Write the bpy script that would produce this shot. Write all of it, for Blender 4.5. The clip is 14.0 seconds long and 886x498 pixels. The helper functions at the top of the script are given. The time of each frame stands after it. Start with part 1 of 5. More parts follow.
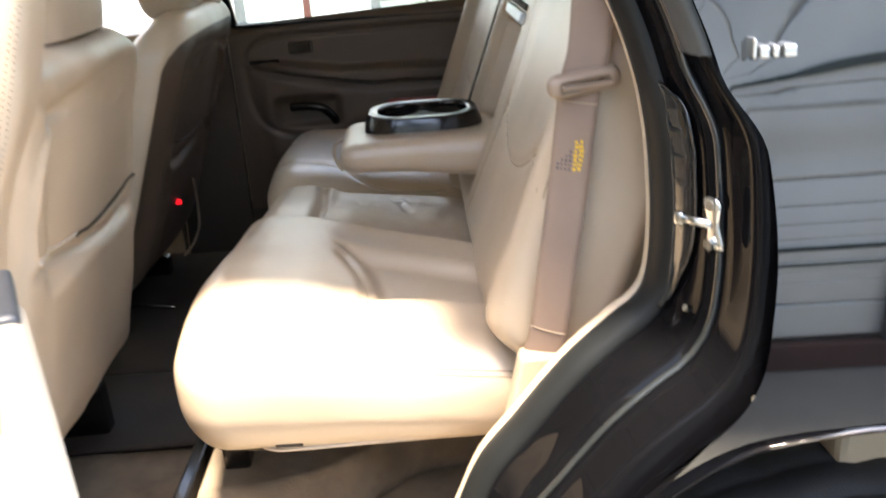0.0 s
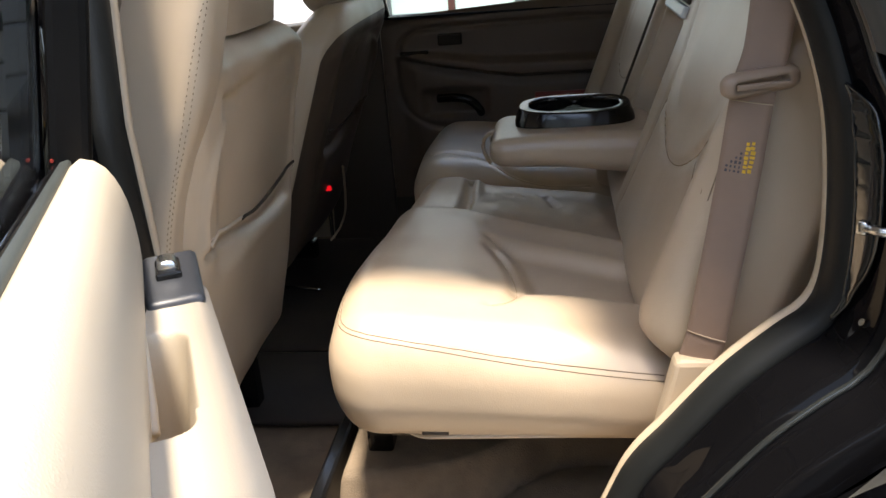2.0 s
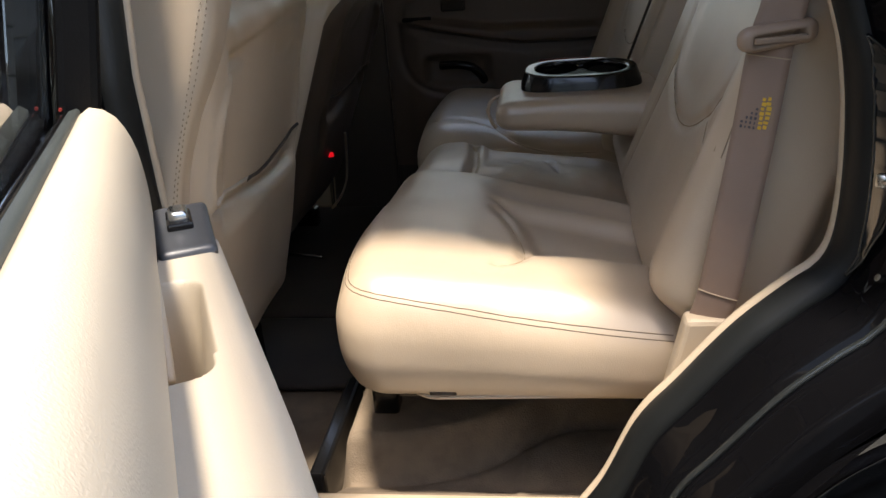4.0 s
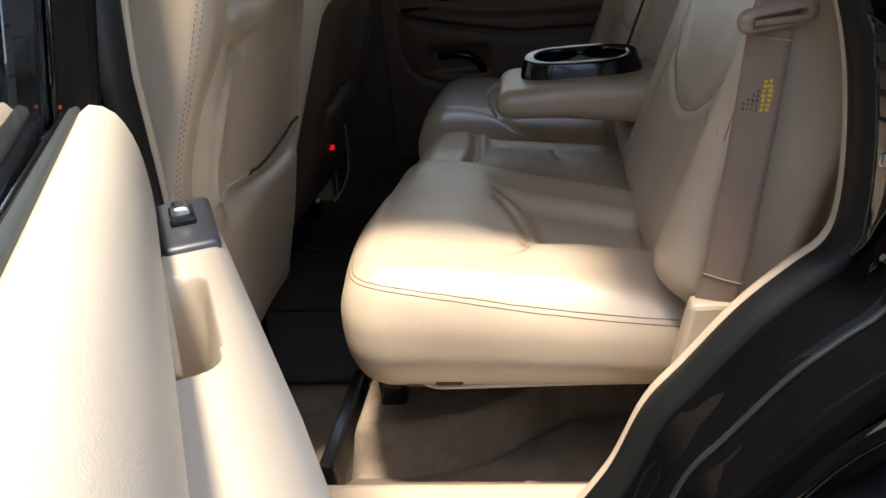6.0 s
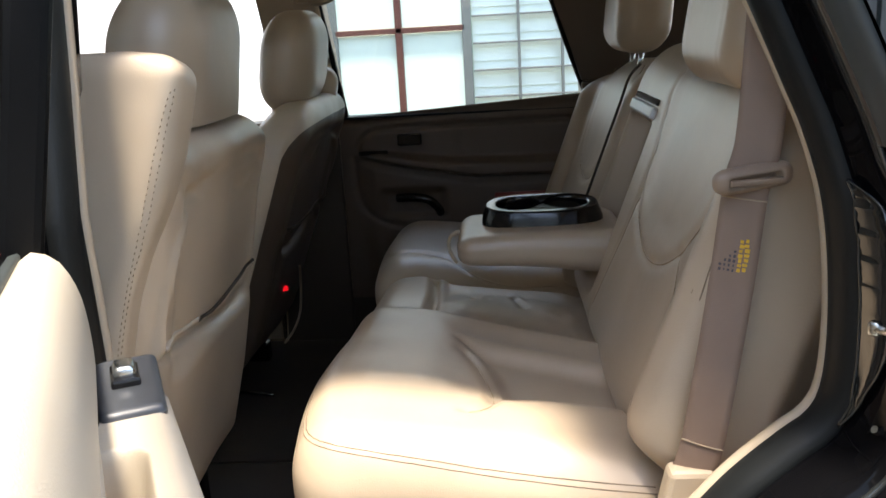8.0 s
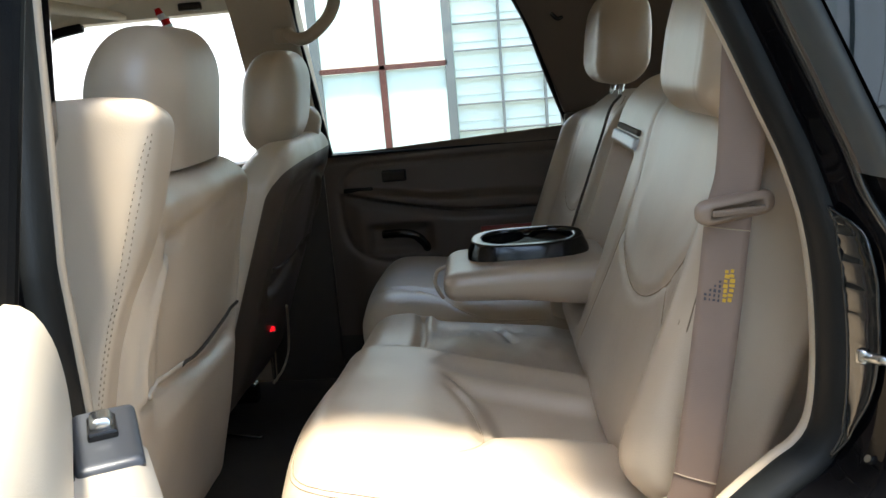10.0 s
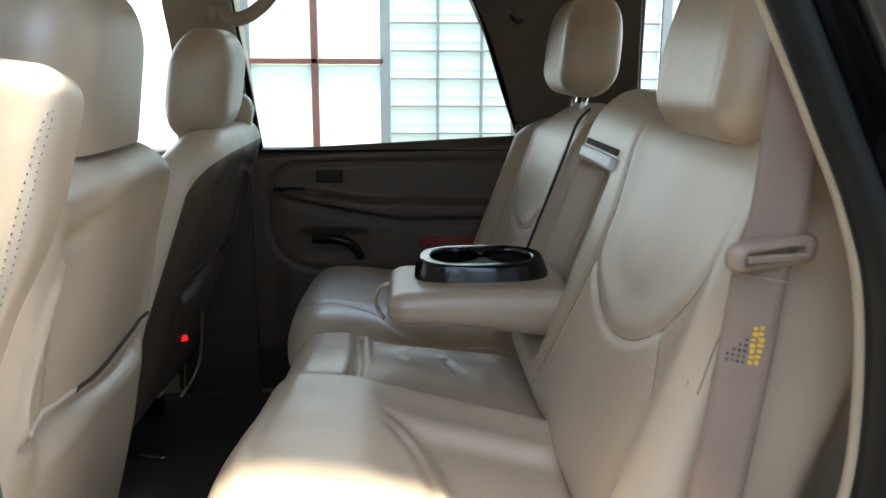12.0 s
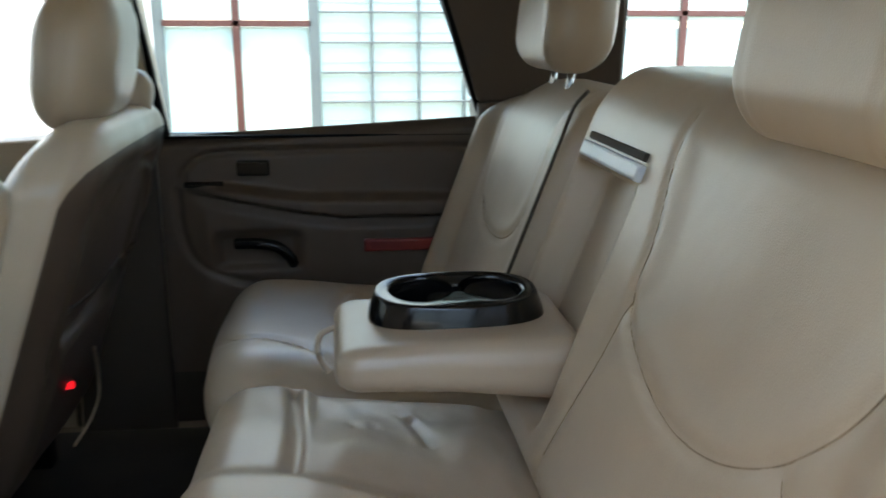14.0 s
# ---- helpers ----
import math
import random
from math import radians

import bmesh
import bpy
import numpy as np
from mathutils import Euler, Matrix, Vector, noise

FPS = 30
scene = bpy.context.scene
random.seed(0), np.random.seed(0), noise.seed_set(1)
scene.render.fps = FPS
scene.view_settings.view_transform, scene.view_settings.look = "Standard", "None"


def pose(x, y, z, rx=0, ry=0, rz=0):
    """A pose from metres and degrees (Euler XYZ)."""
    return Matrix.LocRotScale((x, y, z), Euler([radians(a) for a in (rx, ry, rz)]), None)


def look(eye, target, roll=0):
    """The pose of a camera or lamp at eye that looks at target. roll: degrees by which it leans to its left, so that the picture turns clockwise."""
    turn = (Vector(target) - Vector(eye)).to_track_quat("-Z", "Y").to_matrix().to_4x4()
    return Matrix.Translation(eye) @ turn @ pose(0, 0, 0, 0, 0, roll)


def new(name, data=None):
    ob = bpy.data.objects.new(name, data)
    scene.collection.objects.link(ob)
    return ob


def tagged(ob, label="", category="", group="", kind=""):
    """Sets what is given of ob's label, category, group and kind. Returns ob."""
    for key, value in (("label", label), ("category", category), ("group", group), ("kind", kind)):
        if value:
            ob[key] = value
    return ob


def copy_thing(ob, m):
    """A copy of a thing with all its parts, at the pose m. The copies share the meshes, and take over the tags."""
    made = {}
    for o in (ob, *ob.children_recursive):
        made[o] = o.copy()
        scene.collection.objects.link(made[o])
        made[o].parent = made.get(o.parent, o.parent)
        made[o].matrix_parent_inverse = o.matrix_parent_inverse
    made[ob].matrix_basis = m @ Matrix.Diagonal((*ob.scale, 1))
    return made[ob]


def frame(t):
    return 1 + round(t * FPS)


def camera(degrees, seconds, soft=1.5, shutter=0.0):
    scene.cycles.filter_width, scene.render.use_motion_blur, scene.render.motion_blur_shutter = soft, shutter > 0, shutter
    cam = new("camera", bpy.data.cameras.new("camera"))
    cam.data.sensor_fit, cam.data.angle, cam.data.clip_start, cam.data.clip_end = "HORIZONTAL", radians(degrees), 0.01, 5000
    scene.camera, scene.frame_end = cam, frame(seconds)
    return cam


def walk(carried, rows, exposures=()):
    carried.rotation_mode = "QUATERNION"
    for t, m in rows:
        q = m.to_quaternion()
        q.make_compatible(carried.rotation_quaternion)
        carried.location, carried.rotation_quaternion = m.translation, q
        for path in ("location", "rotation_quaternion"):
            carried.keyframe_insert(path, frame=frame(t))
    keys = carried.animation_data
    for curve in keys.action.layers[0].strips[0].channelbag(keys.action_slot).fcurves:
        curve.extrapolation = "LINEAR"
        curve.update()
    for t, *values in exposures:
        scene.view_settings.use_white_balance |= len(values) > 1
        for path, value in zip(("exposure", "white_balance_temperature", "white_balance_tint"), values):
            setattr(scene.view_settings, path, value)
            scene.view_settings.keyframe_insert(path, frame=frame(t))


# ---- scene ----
from mathutils.bvhtree import BVHTree

cam = camera(55.0, 14.0, shutter=0.4)
PATH = [
    (0, (-0.091, -1.576, 1.363), (-0.063, 0.289, 0.643), -3.9),
    (0.3, (-0.112, -1.605, 1.392), (-0.133, 0.28, 0.724), -3.0),
    (0.5, (-0.113, -1.6, 1.388), (-0.18, 0.279, 0.707), -3.7),
    (1, (-0.118, -1.587, 1.377), (-0.282, 0.28, 0.677), -4.5),
    (1.5, (-0.12, -1.571, 1.367), (-0.377, 0.283, 0.662), -4.8),
    (2, (-0.122, -1.578, 1.371), (-0.394, 0.268, 0.652), -4.7),
    (2.5, (-0.126, -1.587, 1.362), (-0.375, 0.257, 0.63), -4.3),
    (3, (-0.137, -1.588, 1.353), (-0.423, 0.236, 0.584), -4.0),
    (3.2, (-0.139, -1.585, 1.357), (-0.413, 0.236, 0.577), -3.9),
    (3.5, (-0.139, -1.582, 1.352), (-0.403, 0.241, 0.574), -4.2),
    (5.8, (-0.14, -1.579, 1.349), (-0.428, 0.252, 0.598), -5.4),
    (6, (-0.14, -1.58, 1.349), (-0.412, 0.236, 0.558), -5.8),
    (6.5, (-0.139, -1.584, 1.354), (-0.388, 0.258, 0.615), -4.8),
    (7, (-0.151, -1.556, 1.352), (-0.335, 0.326, 0.7), -4.0),
    (7.5, (-0.162, -1.537, 1.353), (-0.33, 0.378, 0.8), -3.0),
    (7.6, (-0.165, -1.536, 1.356), (-0.329, 0.38, 0.806), -2.7),
    (8, (-0.164, -1.529, 1.354), (-0.302, 0.403, 0.853), -3.3),
    (8.2, (-0.164, -1.531, 1.354), (-0.297, 0.406, 0.875), -3.6),
    (10.5, (-0.15, -1.518, 1.358), (-0.242, 0.434, 0.932), -5.6),
    (10.6, (-0.145, -1.529, 1.367), (-0.238, 0.419, 0.923), -6.0),
    (11, (-0.143, -1.53, 1.364), (-0.197, 0.426, 0.955), -5.6),
    (11.5, (-0.167, -1.493, 1.355), (-0.153, 0.452, 0.889), -3.4),
    (12, (-0.213, -1.358, 1.346), (-0.125, 0.594, 0.919), 0.2),
    (12.5, (-0.249, -1.305, 1.354), (-0.112, 0.639, 0.907), 1.8),
    (13, (-0.233, -1.278, 1.365), (-0.136, 0.646, 0.827), -0.8),
    (13.1, (-0.225, -1.266, 1.363), (-0.125, 0.66, 0.835), 0.2),
    (13.5, (-0.239, -1.17, 1.351), (-0.155, 0.773, 0.885), 1.7),
    (14, (-0.234, -1.0, 1.357), (0.011, 0.918, 0.845), 0.2),
]
EXPOSURES = [(0.0, 3.67, 8050, 14), (0.5, 2.92, 8000, 14), (1.5, 2.53, 7900, 13), (3.0, 2.03, 7700, 14), (6.5, 2.08, 7550, 13), (7.5, 2.29, 7500, 12), (8.2, 2.46, 7550, 12), (11.0, 2.92, 7100, 5), (12.5, 3.14, 7250, 7), (14.0, 3.18, 7200, 4)]
walk(cam, [(t, look(eye, target, roll)) for t, eye, target, roll in PATH], EXPOSURES)

# ---- world, sun, exposure ----
world = bpy.data.worlds.new("sky")
scene.world = world
world.use_nodes = True
wn = world.node_tree
sky = wn.nodes.new("ShaderNodeTexSky")
sky.sky_type, sky.sun_disc = "NISHITA", False
SUN_DIR = Vector((0.0, -0.238, 1.0)).normalized()
sky.sun_elevation = math.asin(SUN_DIR.z)
sky.sun_rotation = math.atan2(SUN_DIR.x, SUN_DIR.y)
wn.links.new(sky.outputs[0], wn.nodes["Background"].inputs[0])
wn.nodes["Background"].inputs[1].default_value = 0.15
sun = new("sun", bpy.data.lights.new("sun", "SUN"))
sun.data.energy, sun.data.angle, sun.data.color = 2.35, radians(7), (1.0, 1.0, 0.99)
sun.matrix_world = look(SUN_DIR * 20, (0, 0, 0))


# ---- materials ----
def material(name, colour, rough=0.5, metal=0.0, spread=0.12, scale=6.0, grain=0.0, grain_scale=400.0,
             coat=0.0, coat_ior=1.5, sheen=0.0, spec=0.5, emit=0.0, stain=0.0):
    """A surface with wide colour variation, fine grain relief and uneven gloss."""
    m = bpy.data.materials.new(name)
    m.use_nodes = True
    nt = m.node_tree
    b = nt.nodes["Principled BSDF"]
    co = nt.nodes.new("ShaderNodeTexCoord")
    n1 = nt.nodes.new("ShaderNodeTexNoise")
    n1.inputs["Scale"].default_value, n1.inputs["Detail"].default_value = scale, 5
    nt.links.new(co.outputs["Object"], n1.inputs["Vector"])
    n2 = nt.nodes.new("ShaderNodeTexNoise")
    n2.inputs["Scale"].default_value, n2.inputs["Detail"].default_value = grain_scale, 2
    nt.links.new(co.outputs["Object"], n2.inputs["Vector"])
    lo = [max(0, c * (1 - spread)) for c in colour]
    hi = [min(1, c * (1 + spread)) for c in colour]
    blend = nt.nodes.new("ShaderNodeMapRange")
    blend.interpolation_type = "SMOOTHSTEP"
    blend.inputs[1].default_value, blend.inputs[2].default_value = 0.2, 0.8
    nt.links.new(n1.outputs["Fac"], blend.inputs[0])
    tone = nt.nodes.new("ShaderNodeMix")
    tone.data_type = "RGBA"
    nt.links.new(blend.outputs[0], tone.inputs[0])
    tone.inputs[6].default_value, tone.inputs[7].default_value = (*lo, 1), (*hi, 1)
    out = tone.outputs[2]
    if stain:
        mix = nt.nodes.new("ShaderNodeMix")
        mix.data_type = "RGBA"
        n3 = nt.nodes.new("ShaderNodeTexNoise")
        n3.inputs["Scale"].default_value, n3.inputs["Detail"].default_value = 23.0, 6
        nt.links.new(co.outputs["Object"], n3.inputs["Vector"])
        r3 = nt.nodes.new("ShaderNodeValToRGB")
        r3.color_ramp.elements[0].position, r3.color_ramp.elements[1].position = 0.55, 0.75
        nt.links.new(n3.outputs["Fac"], r3.inputs[0])
        k = nt.nodes.new("ShaderNodeMath")
        k.operation = "MULTIPLY"
        k.inputs[1].default_value = stain
        nt.links.new(r3.outputs[0], k.inputs[0])
        nt.links.new(k.outputs[0], mix.inputs[0])
        nt.links.new(out, mix.inputs[6])
        mix.inputs[7].default_value = (*[c * 0.55 for c in colour], 1)
        out = mix.outputs[2]
    nt.links.new(out, b.inputs["Base Color"])
    mr = nt.nodes.new("ShaderNodeMapRange")
    mr.inputs[3].default_value, mr.inputs[4].default_value = max(0.02, rough * 0.85), min(1, rough * 1.15)
    nt.links.new(n1.outputs["Fac"], mr.inputs[0])
    nt.links.new(mr.outputs[0], b.inputs["Roughness"])
    b.inputs["Metallic"].default_value = metal
    b.inputs["Specular IOR Level"].default_value = spec
    b.inputs["Coat Weight"].default_value = coat
    b.inputs["Coat Roughness"].default_value = 0.03
    b.inputs["Coat IOR"].default_value = coat_ior
    b.inputs["Sheen Weight"].default_value = sheen
    if grain:
        bump = nt.nodes.new("ShaderNodeBump")
        bump.inputs["Strength"].default_value, bump.inputs["Distance"].default_value = grain, 0.001
        nt.links.new(n2.outputs["Fac"], bump.inputs["Height"])
        nt.links.new(bump.outputs[0], b.inputs["Normal"])
    if emit:
        nt.links.new(out, b.inputs["Emission Color"])
        b.inputs["Emission Strength"].default_value = emit
    return m


def leather_material(name, colour):
    """Hide with pebbled cells, soft wide creases and worn gloss."""
    m = material(name, colour, 0.37, spread=0.11, scale=5, spec=0.75, coat=0.12)
    nt = m.node_tree
    b = nt.nodes["Principled BSDF"]
    co = nt.nodes["Texture Coordinate"]
    nt.nodes["Noise Texture"].inputs["Detail"].default_value = 2
    b.inputs["Coat Roughness"].default_value, b.inputs["Coat IOR"].default_value = 0.30, 1.5
    v = nt.nodes.new("ShaderNodeTexNoise")
    v.inputs["Scale"].default_value, v.inputs["Detail"].default_value = 640, 1
    nt.links.new(co.outputs["Object"], v.inputs["Vector"])
    w = nt.nodes.new("ShaderNodeTexNoise")
    w.inputs["Scale"].default_value, w.inputs["Detail"].default_value = 26, 1.5
    nt.links.new(co.outputs["Object"], w.inputs["Vector"])
    b1 = nt.nodes.new("ShaderNodeBump")
    b1.inputs["Strength"].default_value, b1.inputs["Distance"].default_value = 0.20, 0.004
    nt.links.new(w.outputs["Fac"], b1.inputs["Height"])
    b2 = nt.nodes.new("ShaderNodeBump")
    b2.inputs["Strength"].default_value, b2.inputs["Distance"].default_value = 0.22, 0.0008
    nt.links.new(v.outputs["Fac"], b2.inputs["Height"])
    nt.links.new(b1.outputs[0], b2.inputs["Normal"])
    nt.links.new(b2.outputs[0], b.inputs["Normal"])
    return m


def webbing_material(name, colour):
    """Woven belt ribs across the strap."""
    m = material(name, colour, 0.7, spread=0.06, scale=20, spec=0.25)
    nt = m.node_tree
    w = nt.nodes.new("ShaderNodeTexWave")
    w.bands_direction = "Z"
    w.inputs["Scale"].default_value, w.inputs["Distortion"].default_value = 190, 0.5
    nt.links.new(nt.nodes["Texture Coordinate"].outputs["Object"], w.inputs["Vector"])
    bump = nt.nodes.new("ShaderNodeBump")
    bump.inputs["Strength"].default_value, bump.inputs["Distance"].default_value = 0.15, 0.0005
    nt.links.new(w.outputs["Fac"], bump.inputs["Height"])
    nt.links.new(bump.outputs[0], nt.nodes["Principled BSDF"].inputs["Normal"])
    return m


def glass_material(name, tint, rough=0.0, clear=0.85):
    """Thin pane: mostly clear, with a true surface reflection."""
    m = bpy.data.materials.new(name)
    m.use_nodes = True
    nt = m.node_tree
    nt.nodes.remove(nt.nodes["Principled BSDF"])
    tr = nt.nodes.new("ShaderNodeBsdfTransparent")
    tr.inputs[0].default_value = (*[c * clear for c in tint], 1)
    gl = nt.nodes.new("ShaderNodeBsdfGlossy")
    gl.inputs["Roughness"].default_value = rough
    fr = nt.nodes.new("ShaderNodeFresnel")
    fr.inputs[0].default_value = 1.5
    mx = nt.nodes.new("ShaderNodeMixShader")
    nt.links.new(fr.outputs[0], mx.inputs[0])
    nt.links.new(tr.outputs[0], mx.inputs[1])
    nt.links.new(gl.outputs[0], mx.inputs[2])
    nt.links.new(mx.outputs[0], nt.nodes["Material Output"].inputs[0])
    return m


LEATHER = leather_material("beige_leather", (0.440, 0.343, 0.243))
LEATHER_BACK = leather_material("beige_vinyl", (0.54, 0.435, 0.318))
DOOR_TRIM = material("beige_door_plastic", (0.51, 0.43, 0.325), 0.5, spread=0.05, scale=4, grain=0.25, grain_scale=700)
TRIM = material("tan_trim_plastic", (0.42, 0.335, 0.24), 0.55, spread=0.06, scale=5, grain=0.25, grain_scale=700)
# Beige trim darkened to carry the shade on the car's far side.
SHADED_TRIM = material("shade_dark_plastic", (0.092, 0.064, 0.045), 0.45, spread=0.08, scale=5, grain=0.3, grain_scale=600)
HEADLINER = material("headliner_cloth", (0.72, 0.65, 0.52), 0.95, spread=0.06, scale=8, grain=0.5, grain_scale=900)
CARPET = material("beige_carpet", (0.19, 0.142, 0.096), 0.98, spread=0.25, scale=14, grain=1.0, grain_scale=350, stain=0.5)
RUBBER = material("black_rubber", (0.004, 0.004, 0.0042), 0.45, spec=0.09, spread=0.2, scale=12, grain=0.2)
SEAL = material("black_seal_rubber", (0.0075, 0.0085, 0.0085), 0.45, spec=0.24, spread=0.15, scale=12, grain=0.15)
FELT = material("grey_green_felt", (0.030, 0.036, 0.034), 0.55, spec=0.4, spread=0.15, scale=14, grain=0.3, grain_scale=900)
MAT = material("footwell_shade_mat", (0.034, 0.026, 0.019), 0.95, spread=0.3, scale=10, grain=0.6, grain_scale=250)
PLASTIC = material("black_plastic", (0.006, 0.006, 0.0065), 0.14, spread=0.2, scale=10)
GREY_PLASTIC = material("grey_switch_plastic", (0.045, 0.048, 0.053), 0.38, spread=0.1, scale=15, grain=0.2, grain_scale=900)
PAINT = material("black_car_paint", (0.003, 0.003, 0.0035), 0.6, spread=0.15, scale=4, coat=1.0, coat_ior=2.0, spec=0.0)
JAMB = material("black_jamb_paint", (0.003, 0.003, 0.0035), 0.6, spread=0.2, scale=5, coat=0.22, spec=0.0)
JAMB_EDGE = material("black_flange_paint", (0.014, 0.016, 0.016), 0.5, spread=0.2, scale=5, coat=0.7, coat_ior=1.9, spec=0.0)
SATIN = material("satin_black_moulding", (0.05, 0.056, 0.056), 0.34, spec=0.45, spread=0.15, scale=8)
CHROME = material("zinc_metal", (0.60, 0.61, 0.60), 0.26, metal=1.0, spread=0.1, scale=30)
BELT = webbing_material("brown_belt_webbing", (0.225, 0.155, 0.116))
BELT_PLASTIC = material("tan_belt_plastic", (0.25, 0.178, 0.128), 0.5, spread=0.06, scale=15)
STITCH = material("brown_thread", (0.20, 0.15, 0.10), 0.8, spread=0.2, scale=60)
PIPING = material("beige_piping", (0.50, 0.40, 0.29), 0.5, spread=0.05, scale=20)
DARK_THREAD = material("dark_brown_thread", (0.25, 0.185, 0.12), 0.85, spread=0.2, scale=60)
PALE_THREAD = material("tan_thread", (0.34, 0.26, 0.175), 0.8, spread=0.15, scale=60)
SEAM = material("seam_shadow_gap", (0.05, 0.04, 0.03), 0.9, spread=0.2, scale=60)
BEZEL = material("pale_grey_bezel", (0.62, 0.66, 0.70), 0.34, spread=0.05, scale=20)
YELLOW = material("yellow_print", (0.62, 0.36, 0.03), 0.6, spread=0.1, scale=80)
DARK_PRINT = material("dark_print", (0.05, 0.045, 0.05), 0.6, spread=0.2, scale=80)
DARK_TRIM = material("dark_brown_plastic", (0.045, 0.033, 0.024), 0.55, spread=0.1, scale=5, grain=0.3, grain_scale=600)
RED = material("red_lens", (0.55, 0.01, 0.012), 0.15, spread=0.1, scale=30, coat=0.6)
RED_GLOW = material("red_lamp_lens", (0.75, 0.01, 0.02), 0.2, spread=0.1, scale=30, emit=0.2)
DULL_RED = material("dull_red_reflector", (0.22, 0.025, 0.018), 0.36, spread=0.1, scale=30)
TYRE = material("tyre_rubber", (0.02, 0.02, 0.021), 0.75, spread=0.25, scale=10, grain=0.4)
GLASS = glass_material("clear_glass", (0.93, 0.97, 0.96), clear=0.95)
TINTED = glass_material("tinted_glass", (0.30, 0.36, 0.36), clear=0.6)
BROWN_FRAME = material("brown_steel_frame", (0.072, 0.023, 0.016), 0.5, spread=0.15, scale=6, grain=0.2)
GREY_FRAME = material("grey_aluminium", (0.10, 0.115, 0.115), 0.45, spread=0.1, scale=6)
# Panes and blades get a faint glow of their own to look daylit.
PANE = material("frosted_pane", (0.50, 0.62, 0.585), 0.45, spread=0.06, scale=2.5, emit=0.03)
LOUVRE = material("louvre_glass", (0.56, 0.66, 0.63), 0.36, spread=0.06, scale=3, emit=0.05)
WHITE_WALL = material("white_painted_wall", (0.78, 0.79, 0.77), 0.8, spread=0.07, scale=1.5, grain=0.4, grain_scale=120)
BLOCK = material("grey_painted_block", (0.74, 0.79, 0.78), 0.8, spread=0.12, scale=2, grain=0.5, grain_scale=120)
JOINT = material("dark_joint_filler", (0.04, 0.045, 0.04), 0.9, spread=0.3, scale=3)
POST_DARK = material("dark_green_steel", (0.02, 0.06, 0.06), 0.5, spread=0.2, scale=3)
CONCRETE = material("concrete_ground", (0.23, 0.22, 0.19), 0.9, spread=0.2, scale=1.2, grain=0.6, grain_scale=90, stain=0.3)


# ---- mesh tools ----
def mesh_object(name, verts, faces, mat, parent=None, label="", smooth=True):
    me = bpy.data.meshes.new(name)
    me.from_pydata([tuple(v) for v in verts], [], faces)
    me.materials.append(mat)
    me.polygons.foreach_set("use_smooth", [smooth] * len(me.polygons))
    me.update()
    ob = new(name, me)
    if parent is not None:
        ob.parent = parent
    if label:
        ob["label"] = label
    return ob


def part(name, bm, mat, parent, label="", smooth=False):
    """Links a bmesh as one mesh object under a thing."""
    me = bpy.data.meshes.new(name)
    bmesh.ops.recalc_face_normals(bm, faces=bm.faces)
    bm.to_mesh(me)
    bm.free()
    me.materials.append(mat)
    me.polygons.foreach_set("use_smooth", [smooth] * len(me.polygons))
    ob = new(name, me)
    if parent is not None:
        ob.parent = parent
    if label:
        ob["label"] = label
    return ob


def thing(name, at, label, category, group="", kind=""):
    e = new(name)
    e.empty_display_size = 0.05
    e.location = at
    return tagged(e, label, category, group, kind)


def lay(ob, parent):
    """Parents ob, keeping its world place (the parent is only moved, not turned)."""
    ob.parent = parent
    ob.matrix_parent_inverse = Matrix.Translation(-parent.location)
    return ob


def box_bm(lo, hi, bevel=0.003, seg=2):
    bm = bmesh.new()
    c = [(a + b) / 2 for a, b in zip(lo, hi)]
    s = [abs(b - a) for a, b in zip(lo, hi)]
    bmesh.ops.create_cube(bm, size=1, matrix=Matrix.Translation(c) @ Matrix.Diagonal((*s, 1)))
    if bevel:
        bmesh.ops.bevel(bm, geom=bm.edges[:], offset=min(bevel, min(s) * 0.45), segments=seg, affect="EDGES", profile=0.5)
    return bm


def cyl_bm(p, q, r, seg=16, r2=None):
    bm = bmesh.new()
    p, q = Vector(p), Vector(q)
    d = q - p
    m = Matrix.Translation((p + q) / 2) @ d.to_track_quat("Z", "Y").to_matrix().to_4x4()
    bmesh.ops.create_cone(bm, cap_ends=True, segments=seg, radius1=r, radius2=r if r2 is None else r2, depth=d.length, matrix=m)
    return bm


def smooth_path(pts, n):
    """Points at even steps of a smooth curve through pts."""
    pts = np.array(pts, float)
    ext = np.vstack([2 * pts[0] - pts[1], pts, 2 * pts[-1] - pts[-2]])
    out = []
    for i in range(len(pts) - 1):
        a, b, c, d = ext[i:i + 4]
        for t in np.linspace(0, 1, 24, endpoint=False):
            out.append(0.5 * (2 * b + (c - a) * t + (2 * a - 5 * b + 4 * c - d) * t ** 2 + (3 * b - a - 3 * c + d) * t ** 3))
    out.append(pts[-1])
    out = np.array(out)
    s = np.concatenate([[0], np.cumsum(np.linalg.norm(np.diff(out, axis=0), axis=1))])
    w = np.linspace(0, s[-1], n)
    return np.column_stack([np.interp(w, s, out[:, k]) for k in range(out.shape[1])])


